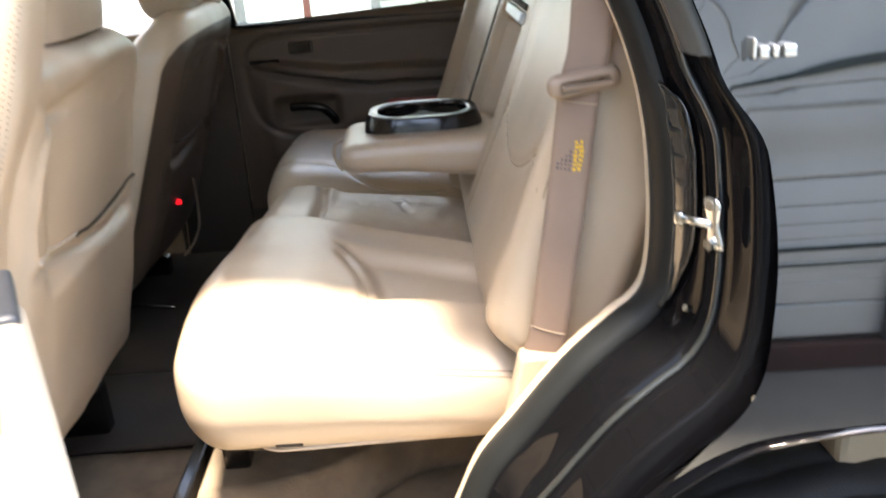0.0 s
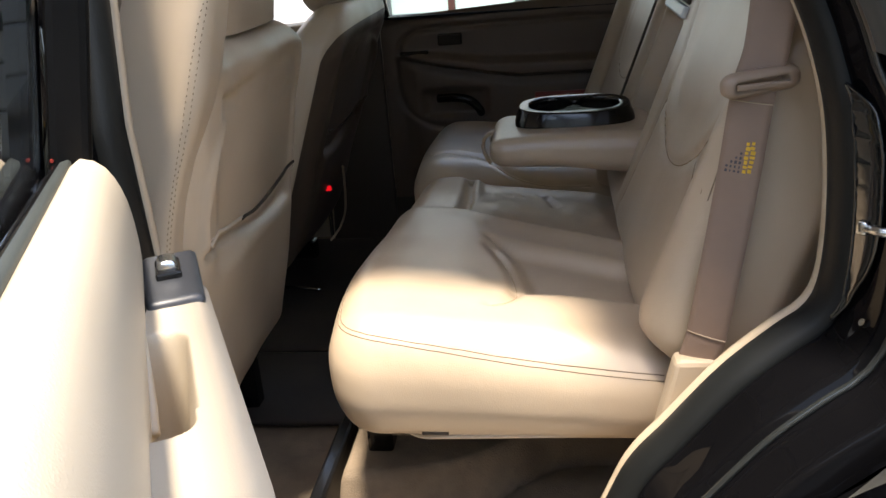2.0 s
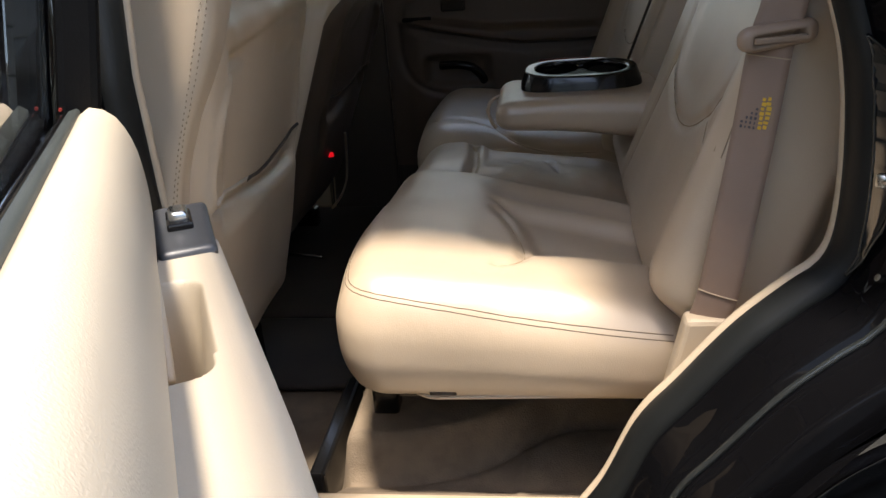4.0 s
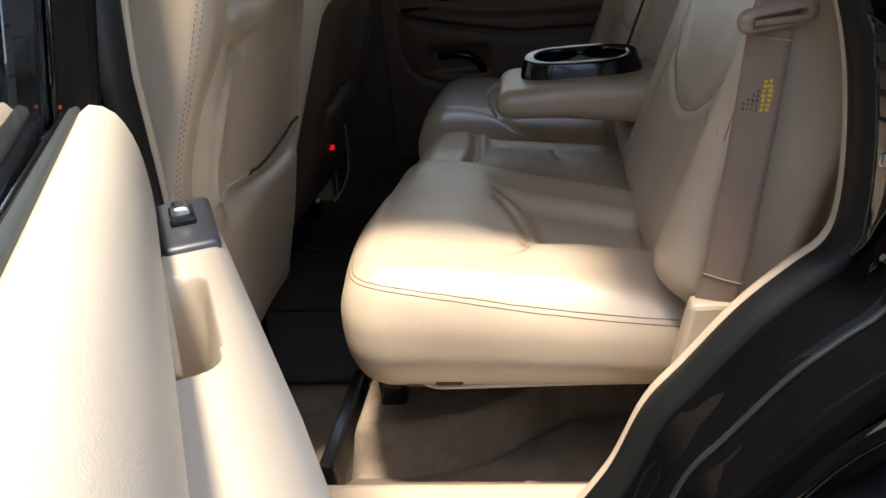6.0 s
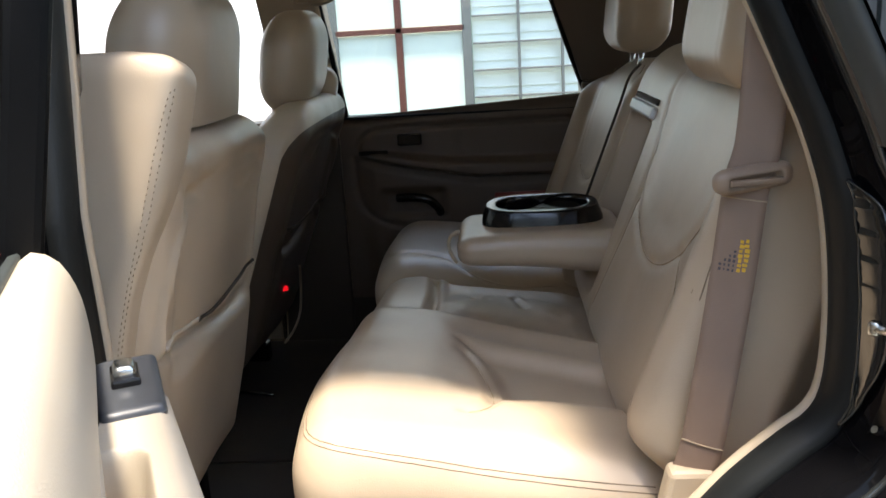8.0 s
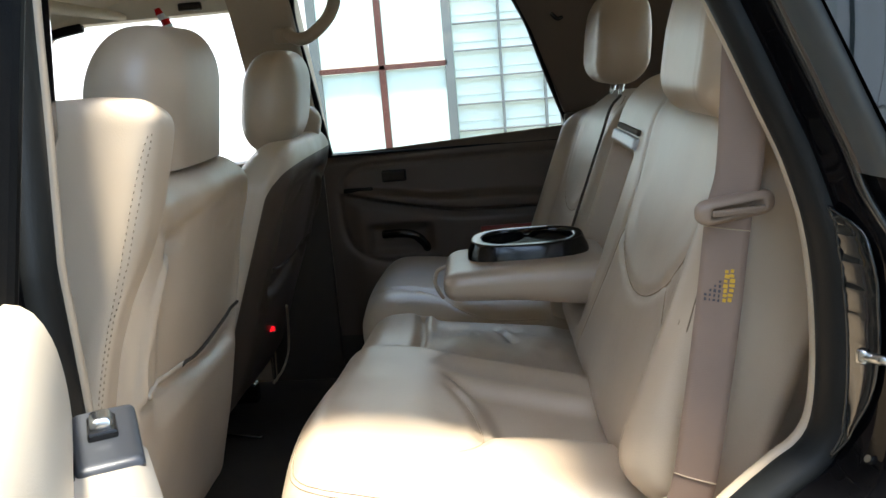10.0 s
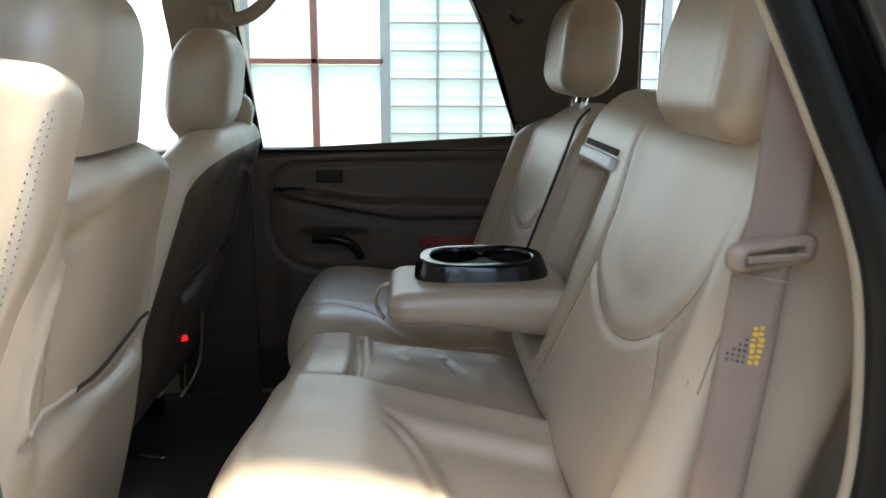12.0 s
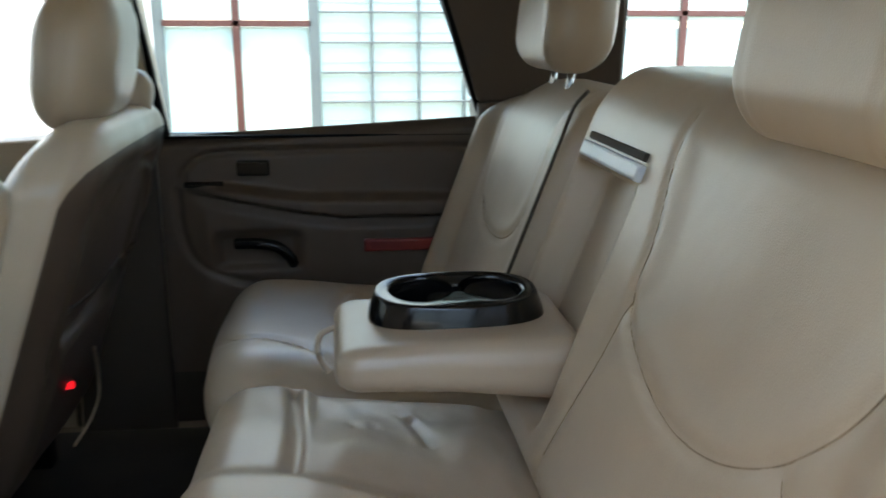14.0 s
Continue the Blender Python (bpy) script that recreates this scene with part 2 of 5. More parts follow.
def tube(name, pts, r, mat, parent=None, label="", n=40, seg=8, ry=None):
    """A round (or flattened) cord along a smooth curve."""
    p = smooth_path(pts, n)
    t = np.gradient(p, axis=0)
    t /= np.linalg.norm(t, axis=1)[:, None]
    verts, faces = [], []
    up = np.array((0.0, 0.0, 1.0))
    for i in range(n):
        a = np.cross(t[i], up)
        if np.linalg.norm(a) < 0.2:
            a = np.cross(t[i], np.array((0.0, 1.0, 0.0)))
        a /= np.linalg.norm(a)
        b = np.cross(a, t[i])
        for k in range(seg):
            w = 2 * math.pi * k / seg
            verts.append(p[i] + a * math.cos(w) * r + b * math.sin(w) * (ry or r))
    for i in range(n - 1):
        for k in range(seg):
            faces.append((i * seg + k, i * seg + (k + 1) % seg, (i + 1) * seg + (k + 1) % seg, (i + 1) * seg + k))
    faces.append(tuple(range(seg - 1, -1, -1)))
    faces.append(tuple((n - 1) * seg + k for k in range(seg)))
    return mesh_object(name, verts, faces, mat, parent, label)


def pad(size, r, step, power=2.0):
    """Vertices and faces of a rounded block centred on the origin, in a fine even grid."""
    h = np.array(size) / 2
    n = [max(4, int(round(s / step))) for s in size]
    index, verts, faces = {}, [], []

    def vid(i, j, k):
        key = (i, j, k)
        if key not in index:
            index[key] = len(verts)
            verts.append([-h[0] + 2 * h[0] * i / n[0], -h[1] + 2 * h[1] * j / n[1], -h[2] + 2 * h[2] * k / n[2]])
        return index[key]

    for k, flip in ((0, True), (n[2], False)):
        for i in range(n[0]):
            for j in range(n[1]):
                f = (vid(i, j, k), vid(i + 1, j, k), vid(i + 1, j + 1, k), vid(i, j + 1, k))
                faces.append(f[::-1] if flip else f)
    for j, flip in ((0, False), (n[1], True)):
        for i in range(n[0]):
            for k in range(n[2]):
                f = (vid(i, j, k), vid(i + 1, j, k), vid(i + 1, j, k + 1), vid(i, j, k + 1))
                faces.append(f[::-1] if flip else f)
    for i, flip in ((0, True), (n[0], False)):
        for j in range(n[1]):
            for k in range(n[2]):
                f = (vid(i, j, k), vid(i, j + 1, k), vid(i, j + 1, k + 1), vid(i, j, k + 1))
                faces.append(f[::-1] if flip else f)
    v = np.array(verts)
    rr = np.minimum(np.array(r if hasattr(r, "__len__") else (r, r, r), float), h)
    q = np.clip(v, -(h - rr), h - rr)
    d = (v - q) / rr
    ln = (np.abs(d) ** power).sum(1) ** (1 / power)
    ln[ln < 1e-9] = 1
    mx = np.abs(d).max(1)
    v = q + d * (mx / ln)[:, None] * rr
    return v, faces


def inside(u, v, line, soft):
    """1 well inside the closed outline in (u, v), 0 outside, with a soft rim."""
    p = smooth_path(line, 70)
    p = np.vstack([p, p[:1]])
    hit = np.zeros(len(u), bool)
    best = np.full(len(u), 9.0)
    for a, b in zip(p[:-1], p[1:]):
        ab = b - a
        L = (ab * ab).sum() + 1e-12
        t = np.clip(((u - a[0]) * ab[0] + (v - a[1]) * ab[1]) / L, 0, 1)
        best = np.minimum(best, (u - a[0] - t * ab[0]) ** 2 + (v - a[1] - t * ab[1]) ** 2)
        cross = (a[1] > v) != (b[1] > v)
        with np.errstate(divide="ignore", invalid="ignore"):
            xi = a[0] + (v - a[1]) / (b[1] - a[1] + 1e-15) * (b[0] - a[0])
        hit ^= cross & (u < xi)
    return np.where(hit, step1(np.sqrt(best), 0.0, soft), 0.0)


def bump1(x, c, w):
    return np.exp(-((x - c) / w) ** 2)


def step1(x, a, b):
    t = np.clip((x - a) / (b - a), 0, 1)
    return t * t * (3 - 2 * t)


def seam(u, v, line, width):
    """1 on the polyline in (u, v), falling off over width."""
    p = smooth_path(line, 60)
    best = np.full(len(u), 9.0)
    for a, b in zip(p[:-1], p[1:]):
        ab = b - a
        L = (ab * ab).sum() + 1e-12
        t = np.clip(((u - a[0]) * ab[0] + (v - a[1]) * ab[1]) / L, 0, 1)
        best = np.minimum(best, (u - a[0] - t * ab[0]) ** 2 + (v - a[1] - t * ab[1]) ** 2)
    return np.exp(-best / width ** 2)


def tumble(z):
    """How far the body side leans in at height z."""
    return max(0.0, z - 1.2) * 0.22 + 2.4 * max(0.0, z - 1.44) ** 2


BELT_LINE = (1.165, 1.232)


def strip_sweep(name, curve, profile, mat, parent, label="", closed=False, smooth=True, above=None):
    """Sweeps a profile of (outward offset, y) along a curve of (x, z) in the plane of the door opening;
    over the belt line it turns into the profile above."""
    c = np.array(curve)
    t = np.gradient(c, axis=0)
    t /= np.linalg.norm(t, axis=1)[:, None]
    nrm = np.column_stack([t[:, 1], -t[:, 0]])
    m = len(profile)
    verts, faces = [], []
    for i in range(len(c)):
        w = float(step1(c[i][1], *BELT_LINE)) if above else 0.0
        for (o, y), (o2, y2) in zip(profile, above or profile):
            o, y = o + (o2 - o) * w, y + (y2 - y) * w
            z = c[i][1] + nrm[i][1] * o
            verts.append((c[i][0] + nrm[i][0] * o, y + tumble(z), z))
    for i in range(len(c) - 1):
        for k in range(m - 1):
            faces.append((i * m + k, i * m + k + 1, (i + 1) * m + k + 1, (i + 1) * m + k))
        if closed:
            faces.append((i * m + m - 1, i * m, (i + 1) * m, (i + 1) * m + m - 1))
    if closed:
        faces.append(tuple(range(m)))
        faces.append(tuple((len(c) - 1) * m + k for k in range(m - 1, -1, -1)))
    return mesh_object(name, verts, faces, mat, parent, label, smooth)


def skin_of(verts, faces):
    """A search tree over a finished surface."""
    return BVHTree.FromPolygons([Vector(v) for v in verts], faces)


def skin_line(name, pts, tree, parent, r, mat, lift=0.0002, n=80, push=(0, 0, 0)):
    """A thread drawn on to the nearest places of a surface, after being pushed off it along push."""
    out = []
    for q in smooth_path(pts, n):
        at, nrm, _, _ = tree.find_nearest(Vector(q) + Vector(push))
        out.append(tuple(at + nrm.normalized() * lift))
    return lay(tube(name, out, r, mat, None, n=n, seg=6), parent)


def surface_line(name, line, at, depth, keep, parent, r, mat, axes, lift, n=60):
    """A thread laid on a finished surface: line runs in two of its axes, the third is read from the surface."""
    a, b, c = axes
    p = smooth_path(line, n)
    src = depth[keep]
    uv = at[keep]
    out = []
    for q in p:
        d = ((uv - q) ** 2).sum(1)
        k = np.argsort(d)[:6]
        w = 1 / (d[k] + 1e-7)
        o = [0.0, 0.0, 0.0]
        o[a], o[b], o[c] = q[0], q[1], float((src[k] * w).sum() / w.sum()) + lift
        out.append(tuple(o))
    o = np.array(out)
    for _ in range(4):
        o[1:-1, c] = 0.25 * o[:-2, c] + 0.5 * o[1:-1, c] + 0.25 * o[2:, c]
    return lay(tube(name, [tuple(q) for q in o], r, mat, None, n=n, seg=6), parent)


# ---- the place round the car ----
def ground():
    v, f = [], []
    n = 40
    xs = np.concatenate([np.linspace(-400, -8, 8), np.linspace(-7, 7, n), np.linspace(8, 400, 8)])
    for x in xs:
        for y in xs:
            v.append((x, y, 0.006 * noise.noise((x * 0.8, y * 0.8, 0)) if abs(x) < 8 and abs(y) < 8 else 0.0))
    m = len(xs)
    for i in range(m - 1):
        for j in range(m - 1):
            f.append((i * m + j, (i + 1) * m + j, (i + 1) * m + j + 1, i * m + j + 1))
    tagged(mesh_object("ground", v, f, CONCRETE), "pale dusty concrete yard under the parked car", "ground", kind="structure")
    j = thing("paving_joint", (0, 0, 0), "dark joints between the concrete bays", "joint", kind="structure")
    for x in (-4.2, -1.0, 2.6):
        lay(part("joint", box_bm((x, -2.6, 0.0), (x + 0.03, 4.1, 0.012), 0), JOINT, None), j)
    for y in (-1.75, 1.6):
        lay(part("joint", box_bm((-7, y, 0.0), (8, y + 0.03, 0.0115), 0), JOINT, None), j)


def window_wall():
    """White wall beyond the car, with frosted panes in brown steel frames and a barred louvre window."""
    y = 4.18
    wall = thing("wall_north", (0, y, 0), "white painted wall with frosted panes and a louvre window", "wall", kind="structure")
    lay(part("masonry", box_bm((-9, y + 0.06, 0), (9, y + 0.2, 0.62), 0.005), WHITE_WALL, None), wall)
    lay(part("masonry", box_bm((-9, y + 0.06, 2.6), (9, y + 0.2, 3.4), 0.005), WHITE_WALL, None), wall)
    lay(part("masonry", box_bm((-9, y + 0.02, 0.62), (-1.24, y + 0.2, 2.6), 0.004), WHITE_WALL, None), wall)
    lay(part("masonry", box_bm((3.24, y + 0.02, 0.62), (9, y + 0.2, 2.6), 0.004), WHITE_WALL, None), wall)
    # frosted panes
    def pane(x0, x1, z0, z1):
        lay(part("pane", box_bm((x0, y + 0.02, z0), (x1, y + 0.035, z1), 0.002, 1), PANE, None), wall)
    def bar(x0, x1, z0, z1, mat, name="frame_bar"):
        lay(part(name, box_bm((x0, y - 0.02, z0), (x1, y + 0.03, z1), 0.004), mat, None), wall)
    for k in (-1, 0, 3, 4, 5, 6):
        a = -0.345 + 0.435 * (k - 1) if k < 2 else 1.475 + 0.435 * (k - 3)
        for z0, z1 in ((0.62, 1.355), (1.355, 2.05), (2.05, 2.6)):
            pane(a + 0.02, a + 0.415, z0 + 0.02, z1 - 0.02)
    for a in (-0.78, 1.91, 2.345, 2.78, 3.215):
        bar(a - 0.022, a + 0.022, 0.62, 2.6, BROWN_FRAME)
    for z in (0.62, 1.355, 2.05, 2.6):
        bar(-1.2, -0.345, z - 0.018, z + 0.018, BROWN_FRAME)
        bar(1.475, 3.2, z + 0.05, z + 0.086, BROWN_FRAME)
    for a in (-1.215, -0.335, 1.46):
        bar(a - 0.03, a + 0.03, 0.6, 2.62, GREY_FRAME, "mullion")
    # louvre blades and their guard bars
    for k in range(23):
        z = 0.66 + 0.086 * k
        b = box_bm((-0.30, -0.045, -0.002), (1.43, 0.045, 0.002), 0.001, 1)
        bmesh.ops.transform(b, matrix=pose(0, y + 0.05, z, 80, 0, 0), verts=b.verts)
        lay(part("louvre_blade", b, LOUVRE, None), wall)
    for a in (0.0, 0.28, 0.555, 0.83, 1.11):
        bar(a - 0.009, a + 0.009, 0.62, 2.6, GREY_FRAME, "guard_bar")
    for k in range(11):
        z = 0.73 + 0.173 * k
        bar(-0.30, 1.43, z - 0.006, z + 0.006, GREY_FRAME, "guard_bar")
    lay(part("sill", box_bm((-9, y - 0.03, 0.585), (9, y + 0.08, 0.62), 0.006), WHITE_WALL, None), wall)
    lay(part("backing", box_bm((-0.33, y + 0.15, 0.6), (1.46, y + 0.17, 2.62), 0), PANE, None), wall)


def sky_screen():
    """Unseen slab over the car's front, added to keep sky light off the windscreen."""
    e = thing("ceiling", (-4, -0.5, 2.86), "unseen white slab added to shade the car's front", "ceiling", kind="structure")
    lay(part("slab", box_bm((-7.0, -2.4, 2.86), (-1.15, 1.3, 2.94), 0.01), WHITE_WALL, None), e)


def side_walls():
    w = thing("wall_west", (-7, 0, 0), "white painted yard wall ahead of the car", "wall", kind="structure")
    lay(part("masonry", box_bm((-7.2, -2.8, 0), (-7.0, 4.3, 3.6), 0.01), WHITE_WALL, None), w)
    # boarded wall along the near side of the car, with a brown plinth and dark steel framing
    y = -2.65
    s = thing("wall_south", (0, y, 0), "pale grey boarded wall with dark steel framing and brown plinth", "wall", kind="structure")
    shared = part("board", box_bm((0.003, -0.03, 0.003), (2.397, 0.0, 0.132), 0.005, 1), BLOCK, None)
    shared.location = (-7, y, 0.12)
    lay(shared, s)
    for k in range(15):
        for j in range(7):
            if k or j:
                o = new("board", shared.data)
                o.location = (-7 + 2.4 * j, y - 0.002 * ((k + j) % 3), 0.12 + 0.135 * k)
                lay(o, s)
    lay(part("backing", box_bm((-7, y - 0.12, 0), (9.8, y - 0.032, 2.15), 0), JOINT, None), s)
    for x in (-4.4, -3.0, -1.6, -0.2, 1.2, 2.6, 4.0):
        lay(part("post", box_bm((x - 0.035, y + 0.004, 0.1), (x + 0.035, y + 0.03, 2.15), 0.006), POST_DARK, None), s)
    for z, h in ((0.60, 0.03), (0.80, 0.045), (1.42, 0.05)):
        lay(part("rail", box_bm((-7, y + 0.006, z), (9.8, y + 0.026, z + h), 0.006), POST_DARK, None), s)
    lay(part("plinth", box_bm((-7, y + 0.002, 0), (9.8, y + 0.04, 0.11), 0.01), BROWN_FRAME, None), s)


# ---- the car's shell ----
APERTURE = [(-0.30, 0.60), (-0.17, 0.625), (-0.10, 0.70), (-0.054, 0.797), (-0.013, 0.849), (0.042, 0.916), (0.092, 0.962),
            (0.120, 0.985), (0.132, 1.018), (0.134, 1.083), (0.127, 1.165), (0.110, 1.240), (0.089, 1.296), (0.050, 1.392),
            (0.010, 1.475), (-0.05, 1.555), (-0.14, 1.607), (-0.26, 1.622), (-0.45, 1.625), (-0.54, 1.60), (-0.564, 1.50),
            (-0.561, 1.30), (-0.557, 1.05), (-0.560, 0.80), (-0.555, 0.68), (-0.50, 0.615), (-0.38, 0.60), (-0.30, 0.60)]
CURVE = smooth_path(APERTURE, 240)


def car_shell():
    car = thing("car", (0, 0, 0), "black glossy sport utility car with beige interior", "car")

    def add(ob):
        return lay(ob, car)

    add(strip_sweep("aperture_trim", CURVE, [(0.020, -0.748), (0.001, -0.750), (-0.002, -0.753), (-0.0025, -0.758), (-0.001, -0.763), (0.010, -0.766)],
                    TRIM, None, "beige plastic edge trim"))
    seal_prof = [(0.012, -0.758), (0.001, -0.764), (-0.003, -0.771), (-0.002, -0.782), (0.004, -0.794), (0.012, -0.802), (0.026, -0.80), (0.026, -0.77)]
    add(strip_sweep("door_seal", CURVE, seal_prof, SEAL, None, "black rubber weatherstrip"))
    # the jamb narrows above the belt line, where the body side tucks in
    jamb = [(0.010, -0.785), (0.017, -0.800), (0.022, -0.83), (0.024, -0.856), (0.028, -0.864), (0.035, -0.867), (0.039, -0.873),
            (0.042, -0.885), (0.044, -0.915), (0.046, -0.922), (0.050, -0.926), (0.084, -0.922)]
    jamb_up = [(0.010, -0.785), (0.015, -0.802), (0.0185, -0.820), (0.0205, -0.838), (0.0215, -0.843), (0.0265, -0.847), (0.029, -0.853),
               (0.030, -0.865), (0.0305, -0.885), (0.031, -0.903), (0.033, -0.908), (0.050, -0.902)]
    add(strip_sweep("door_jamb", CURVE, jamb, JAMB, None, above=jamb_up))
    ring = [(math.cos(a), math.sin(a)) for a in np.linspace(0, 2 * math.pi, 11)[:-1]]
    add(strip_sweep("jamb_flange", CURVE, [(0.0355 + 0.0040 * c, -0.868 - 0.0040 * d) for c, d in ring], JAMB_EDGE, None, "glossy rolled jamb flange",
                    closed=True, above=[(0.0258 + 0.0045 * c, -0.849 - 0.0085 * d) for c, d in ring]))
    # lens-shaped pressing in the jamb behind the striker
    heights = np.linspace(0.985, 1.212, 48)
    outer = np.interp(heights, [0.985, 1.0, 1.016, 1.04, 1.064, 1.10, 1.148, 1.18, 1.196, 1.206, 1.212],
                      [-0.804, -0.810, -0.816, -0.829, -0.840, -0.848, -0.852, -0.850, -0.841, -0.822, -0.804])
    lens, rim = [], [[], []]
    for z, yo in zip(heights, outer):
        i = 20 + int(np.argmin(np.abs(CURVE[20:110, 1] - z)))
        for k in range(9):
            y = -0.803 + (yo + 0.803) * k / 8
            x = CURVE[i, 0] + np.interp(-y, [0.80, 0.83, 0.856], [0.0155, 0.0215, 0.0235]) - 0.0035 + 0.0025 * math.sin(math.pi * k / 8)
            lens.append((x, y + tumble(z), z))
        rim[0].append(lens[-9])
        rim[1].append(lens[-1])
    faces = [(i * 9 + k, i * 9 + k + 1, i * 9 + k + 10, i * 9 + k + 9) for i in range(47) for k in range(8)]
    add(mesh_object("striker_recess", lens, faces, JAMB_EDGE, None, "glossy pressed jamb panel"))
    for line in rim:
        add(tube("recess_rim", line[::4] + [line[-1]], 0.0016, JAMB_EDGE, n=60))
    # quarter panel: ruled from the jamb's outer edge to the wheel arch and rearwards
    t = np.gradient(CURVE, axis=0)
    t /= np.linalg.norm(t, axis=1)[:, None]
    out = 0.054 + 0.020 * (1 - step1(CURVE[:, 1], 0.90, 1.04)) - 0.023 * step1(CURVE[:, 1], *BELT_LINE)
    edge = CURVE + out[:, None] * np.column_stack([t[:, 1], -t[:, 0]])
    lo = int(np.argmin(np.abs(CURVE[:110, 1] - 0.70)))
    hi = int(np.argmin(np.abs(CURVE[:110, 1] - 1.236)))
    top = int(np.argmin(np.abs(CURVE[:120, 1] - 1.60)))
    E = np.vstack([smooth_path(edge[lo - 2:hi + 1], 60), smooth_path(edge[hi + 1:top], 30)])
    arch = [(-0.005, 0.64), (0.005, 0.72), (0.035, 0.785), (0.073, 0.838), (0.107, 0.872), (0.15, 0.90), (0.202, 0.918), (0.302, 0.926)]
    F = np.vstack([smooth_path(arch, 30), smooth_path([(0.31, 0.926), (0.55, 0.925), (0.9, 0.95), (1.2, 1.05), (1.25, 1.236)], 30), smooth_path([(1.25, 1.245), (1.25, 1.42), (1.25, 1.60)], 30)])
    v, f = [], []
    m = 36

    def skin(x, z, d):
        tuck = 0.022 * float(step1(np.array(z), 1.07, 1.245))
        up = max(0.0, z - 1.232) * (0.10 + 0.14 * math.exp(-d / 0.05))
        return tuck + up - 0.943 - 0.007 * math.sin(min(1, max(0, (z - 0.7) / 0.6)) * math.pi) - 0.012 * min(1, max(0, (x - 0.15) / 0.5))

    for i in range(90):
        for k in range(m):
            w = (k / (m - 1)) ** 1.6
            x, z = (1 - w) * E[i] + w * F[i]
            y = skin(x, z, w * np.linalg.norm(E[i] - F[i]))
            flare = 0.006 * math.exp(-((1 - w) * np.linalg.norm(E[i] - F[i]) / 0.03) ** 2) if i < 30 else 0
            v.append((x, y - flare, z))
    for i in range(89):
        for k in range(m - 1):
            f.append((i * m + k, i * m + k + 1, (i + 1) * m + k + 1, (i + 1) * m + k))
    add(mesh_object("quarter_panel", v, f, PAINT, None, "black quarter panel reflecting the yard"))
    # roof side over it
    rail = [p for x, y, z in v[89 * m:] for p in ((x, y + 0.002, z), (x, (y - 0.64) / 2, z + 0.075), (x, -0.60, 1.725))]
    faces = [(i * 3 + k, i * 3 + k + 1, i * 3 + k + 4, i * 3 + k + 3) for i in range(m - 1) for k in range(2)]
    add(mesh_object("roof_side", rail, faces, PAINT, None))
    # arch lip and liner
    A = smooth_path(arch + [(0.45, 0.92), (0.60, 0.86), (0.70, 0.72), (0.72, 0.6)], 60)
    v, f = [], []
    prof = [(-0.957, 0.0), (-0.955, 0.004), (-0.948, 0.007), (-0.90, 0.010), (-0.62, 0.014)]
    c = np.array((0.36, 0.5))
    for p in A:
        d = (c - p) / np.linalg.norm(c - p)
        for y, o in prof:
            q = p + d * o
            v.append((q[0], y, q[1]))
    k = len(prof)
    for i in range(59):
        for j in range(k - 1):
            f.append((i * k + j, i * k + j + 1, (i + 1) * k + j + 1, (i + 1) * k + j))
    add(mesh_object("wheel_arch", v, f, PAINT, None))
    # strips of the upper pillar
    upper = CURVE[(CURVE[:, 0] > -0.12) & (CURVE[:, 1] > 1.232) & (CURVE[:, 1] < 1.615)]
    add(strip_sweep("pillar_moulding", upper, [(0.0215, -0.862), (0.0220, -0.868), (0.0228, -0.869), (0.0235, -0.864)], DARK_TRIM, None))
    add(strip_sweep("pillar_applique", upper, [(0.0225, -0.868), (0.0230, -0.884), (0.0250, -0.903), (0.031, -0.919), (0.0335, -0.912)], SATIN, None, "satin black pillar strip"))
    # inner wall of the cargo bay
    add(part("cargo_wall", box_bm((0.34, -0.80, 0.55), (1.9, -0.74, 1.22), 0.01), TRIM, None))
    # pillar behind the door opening, inner trim
    inner = CURVE[(CURVE[:, 0] > -0.12) & (CURVE[:, 1] > 0.62) & (CURVE[:, 1] < 1.61)]
    add(strip_sweep("pillar_trim", inner, [(0.017, -0.745), (0.045, -0.715), (0.075, -0.665), (0.30, -0.66)], TRIM, None))
    # front pillar between the doors
    add(part("centre_pillar", box_bm((-0.70, -0.86, 0.6), (-0.585, -0.70, 1.30), 0.015), PAINT, None))
    b = box_bm((-0.70, -0.86, 1.30), (-0.575, -0.70, 1.66), 0.015)
    for vv in b.verts:
        vv.co.y += max(0, vv.co.z - 1.2) * 0.22
    add(part("centre_pillar", b, PAINT, None))
    # floor, sill, seat riser
    add(part("floor_pan", box_bm((-2.0, -0.80, 0.40), (2.1, 0.80, 0.50), 0.01), CARPET, None, "worn beige carpet"))
    add(part("rocker_panel", box_bm((-2.0, -0.95, 0.38), (0.02, -0.80, 0.585), 0.03), JAMB, None))
    add(part("sill_plate", box_bm((-0.60, -0.80, 0.50), (-0.04, -0.66, 0.607), 0.014), TRIM, None, "scuffed beige sill plate"))
    # riser under the rear seat: a carpeted step that sweeps back from the sill in an S
    v, f = [], []
    xs, ys = np.linspace(-0.50, 0.25, 110), np.linspace(-0.68, 0.72, 170)
    edge = np.interp(xs, [-0.50, -0.36, -0.27, -0.20, -0.16, -0.12, 0.25], [-0.565, -0.556, -0.532, -0.478, -0.43, -0.41, -0.40])
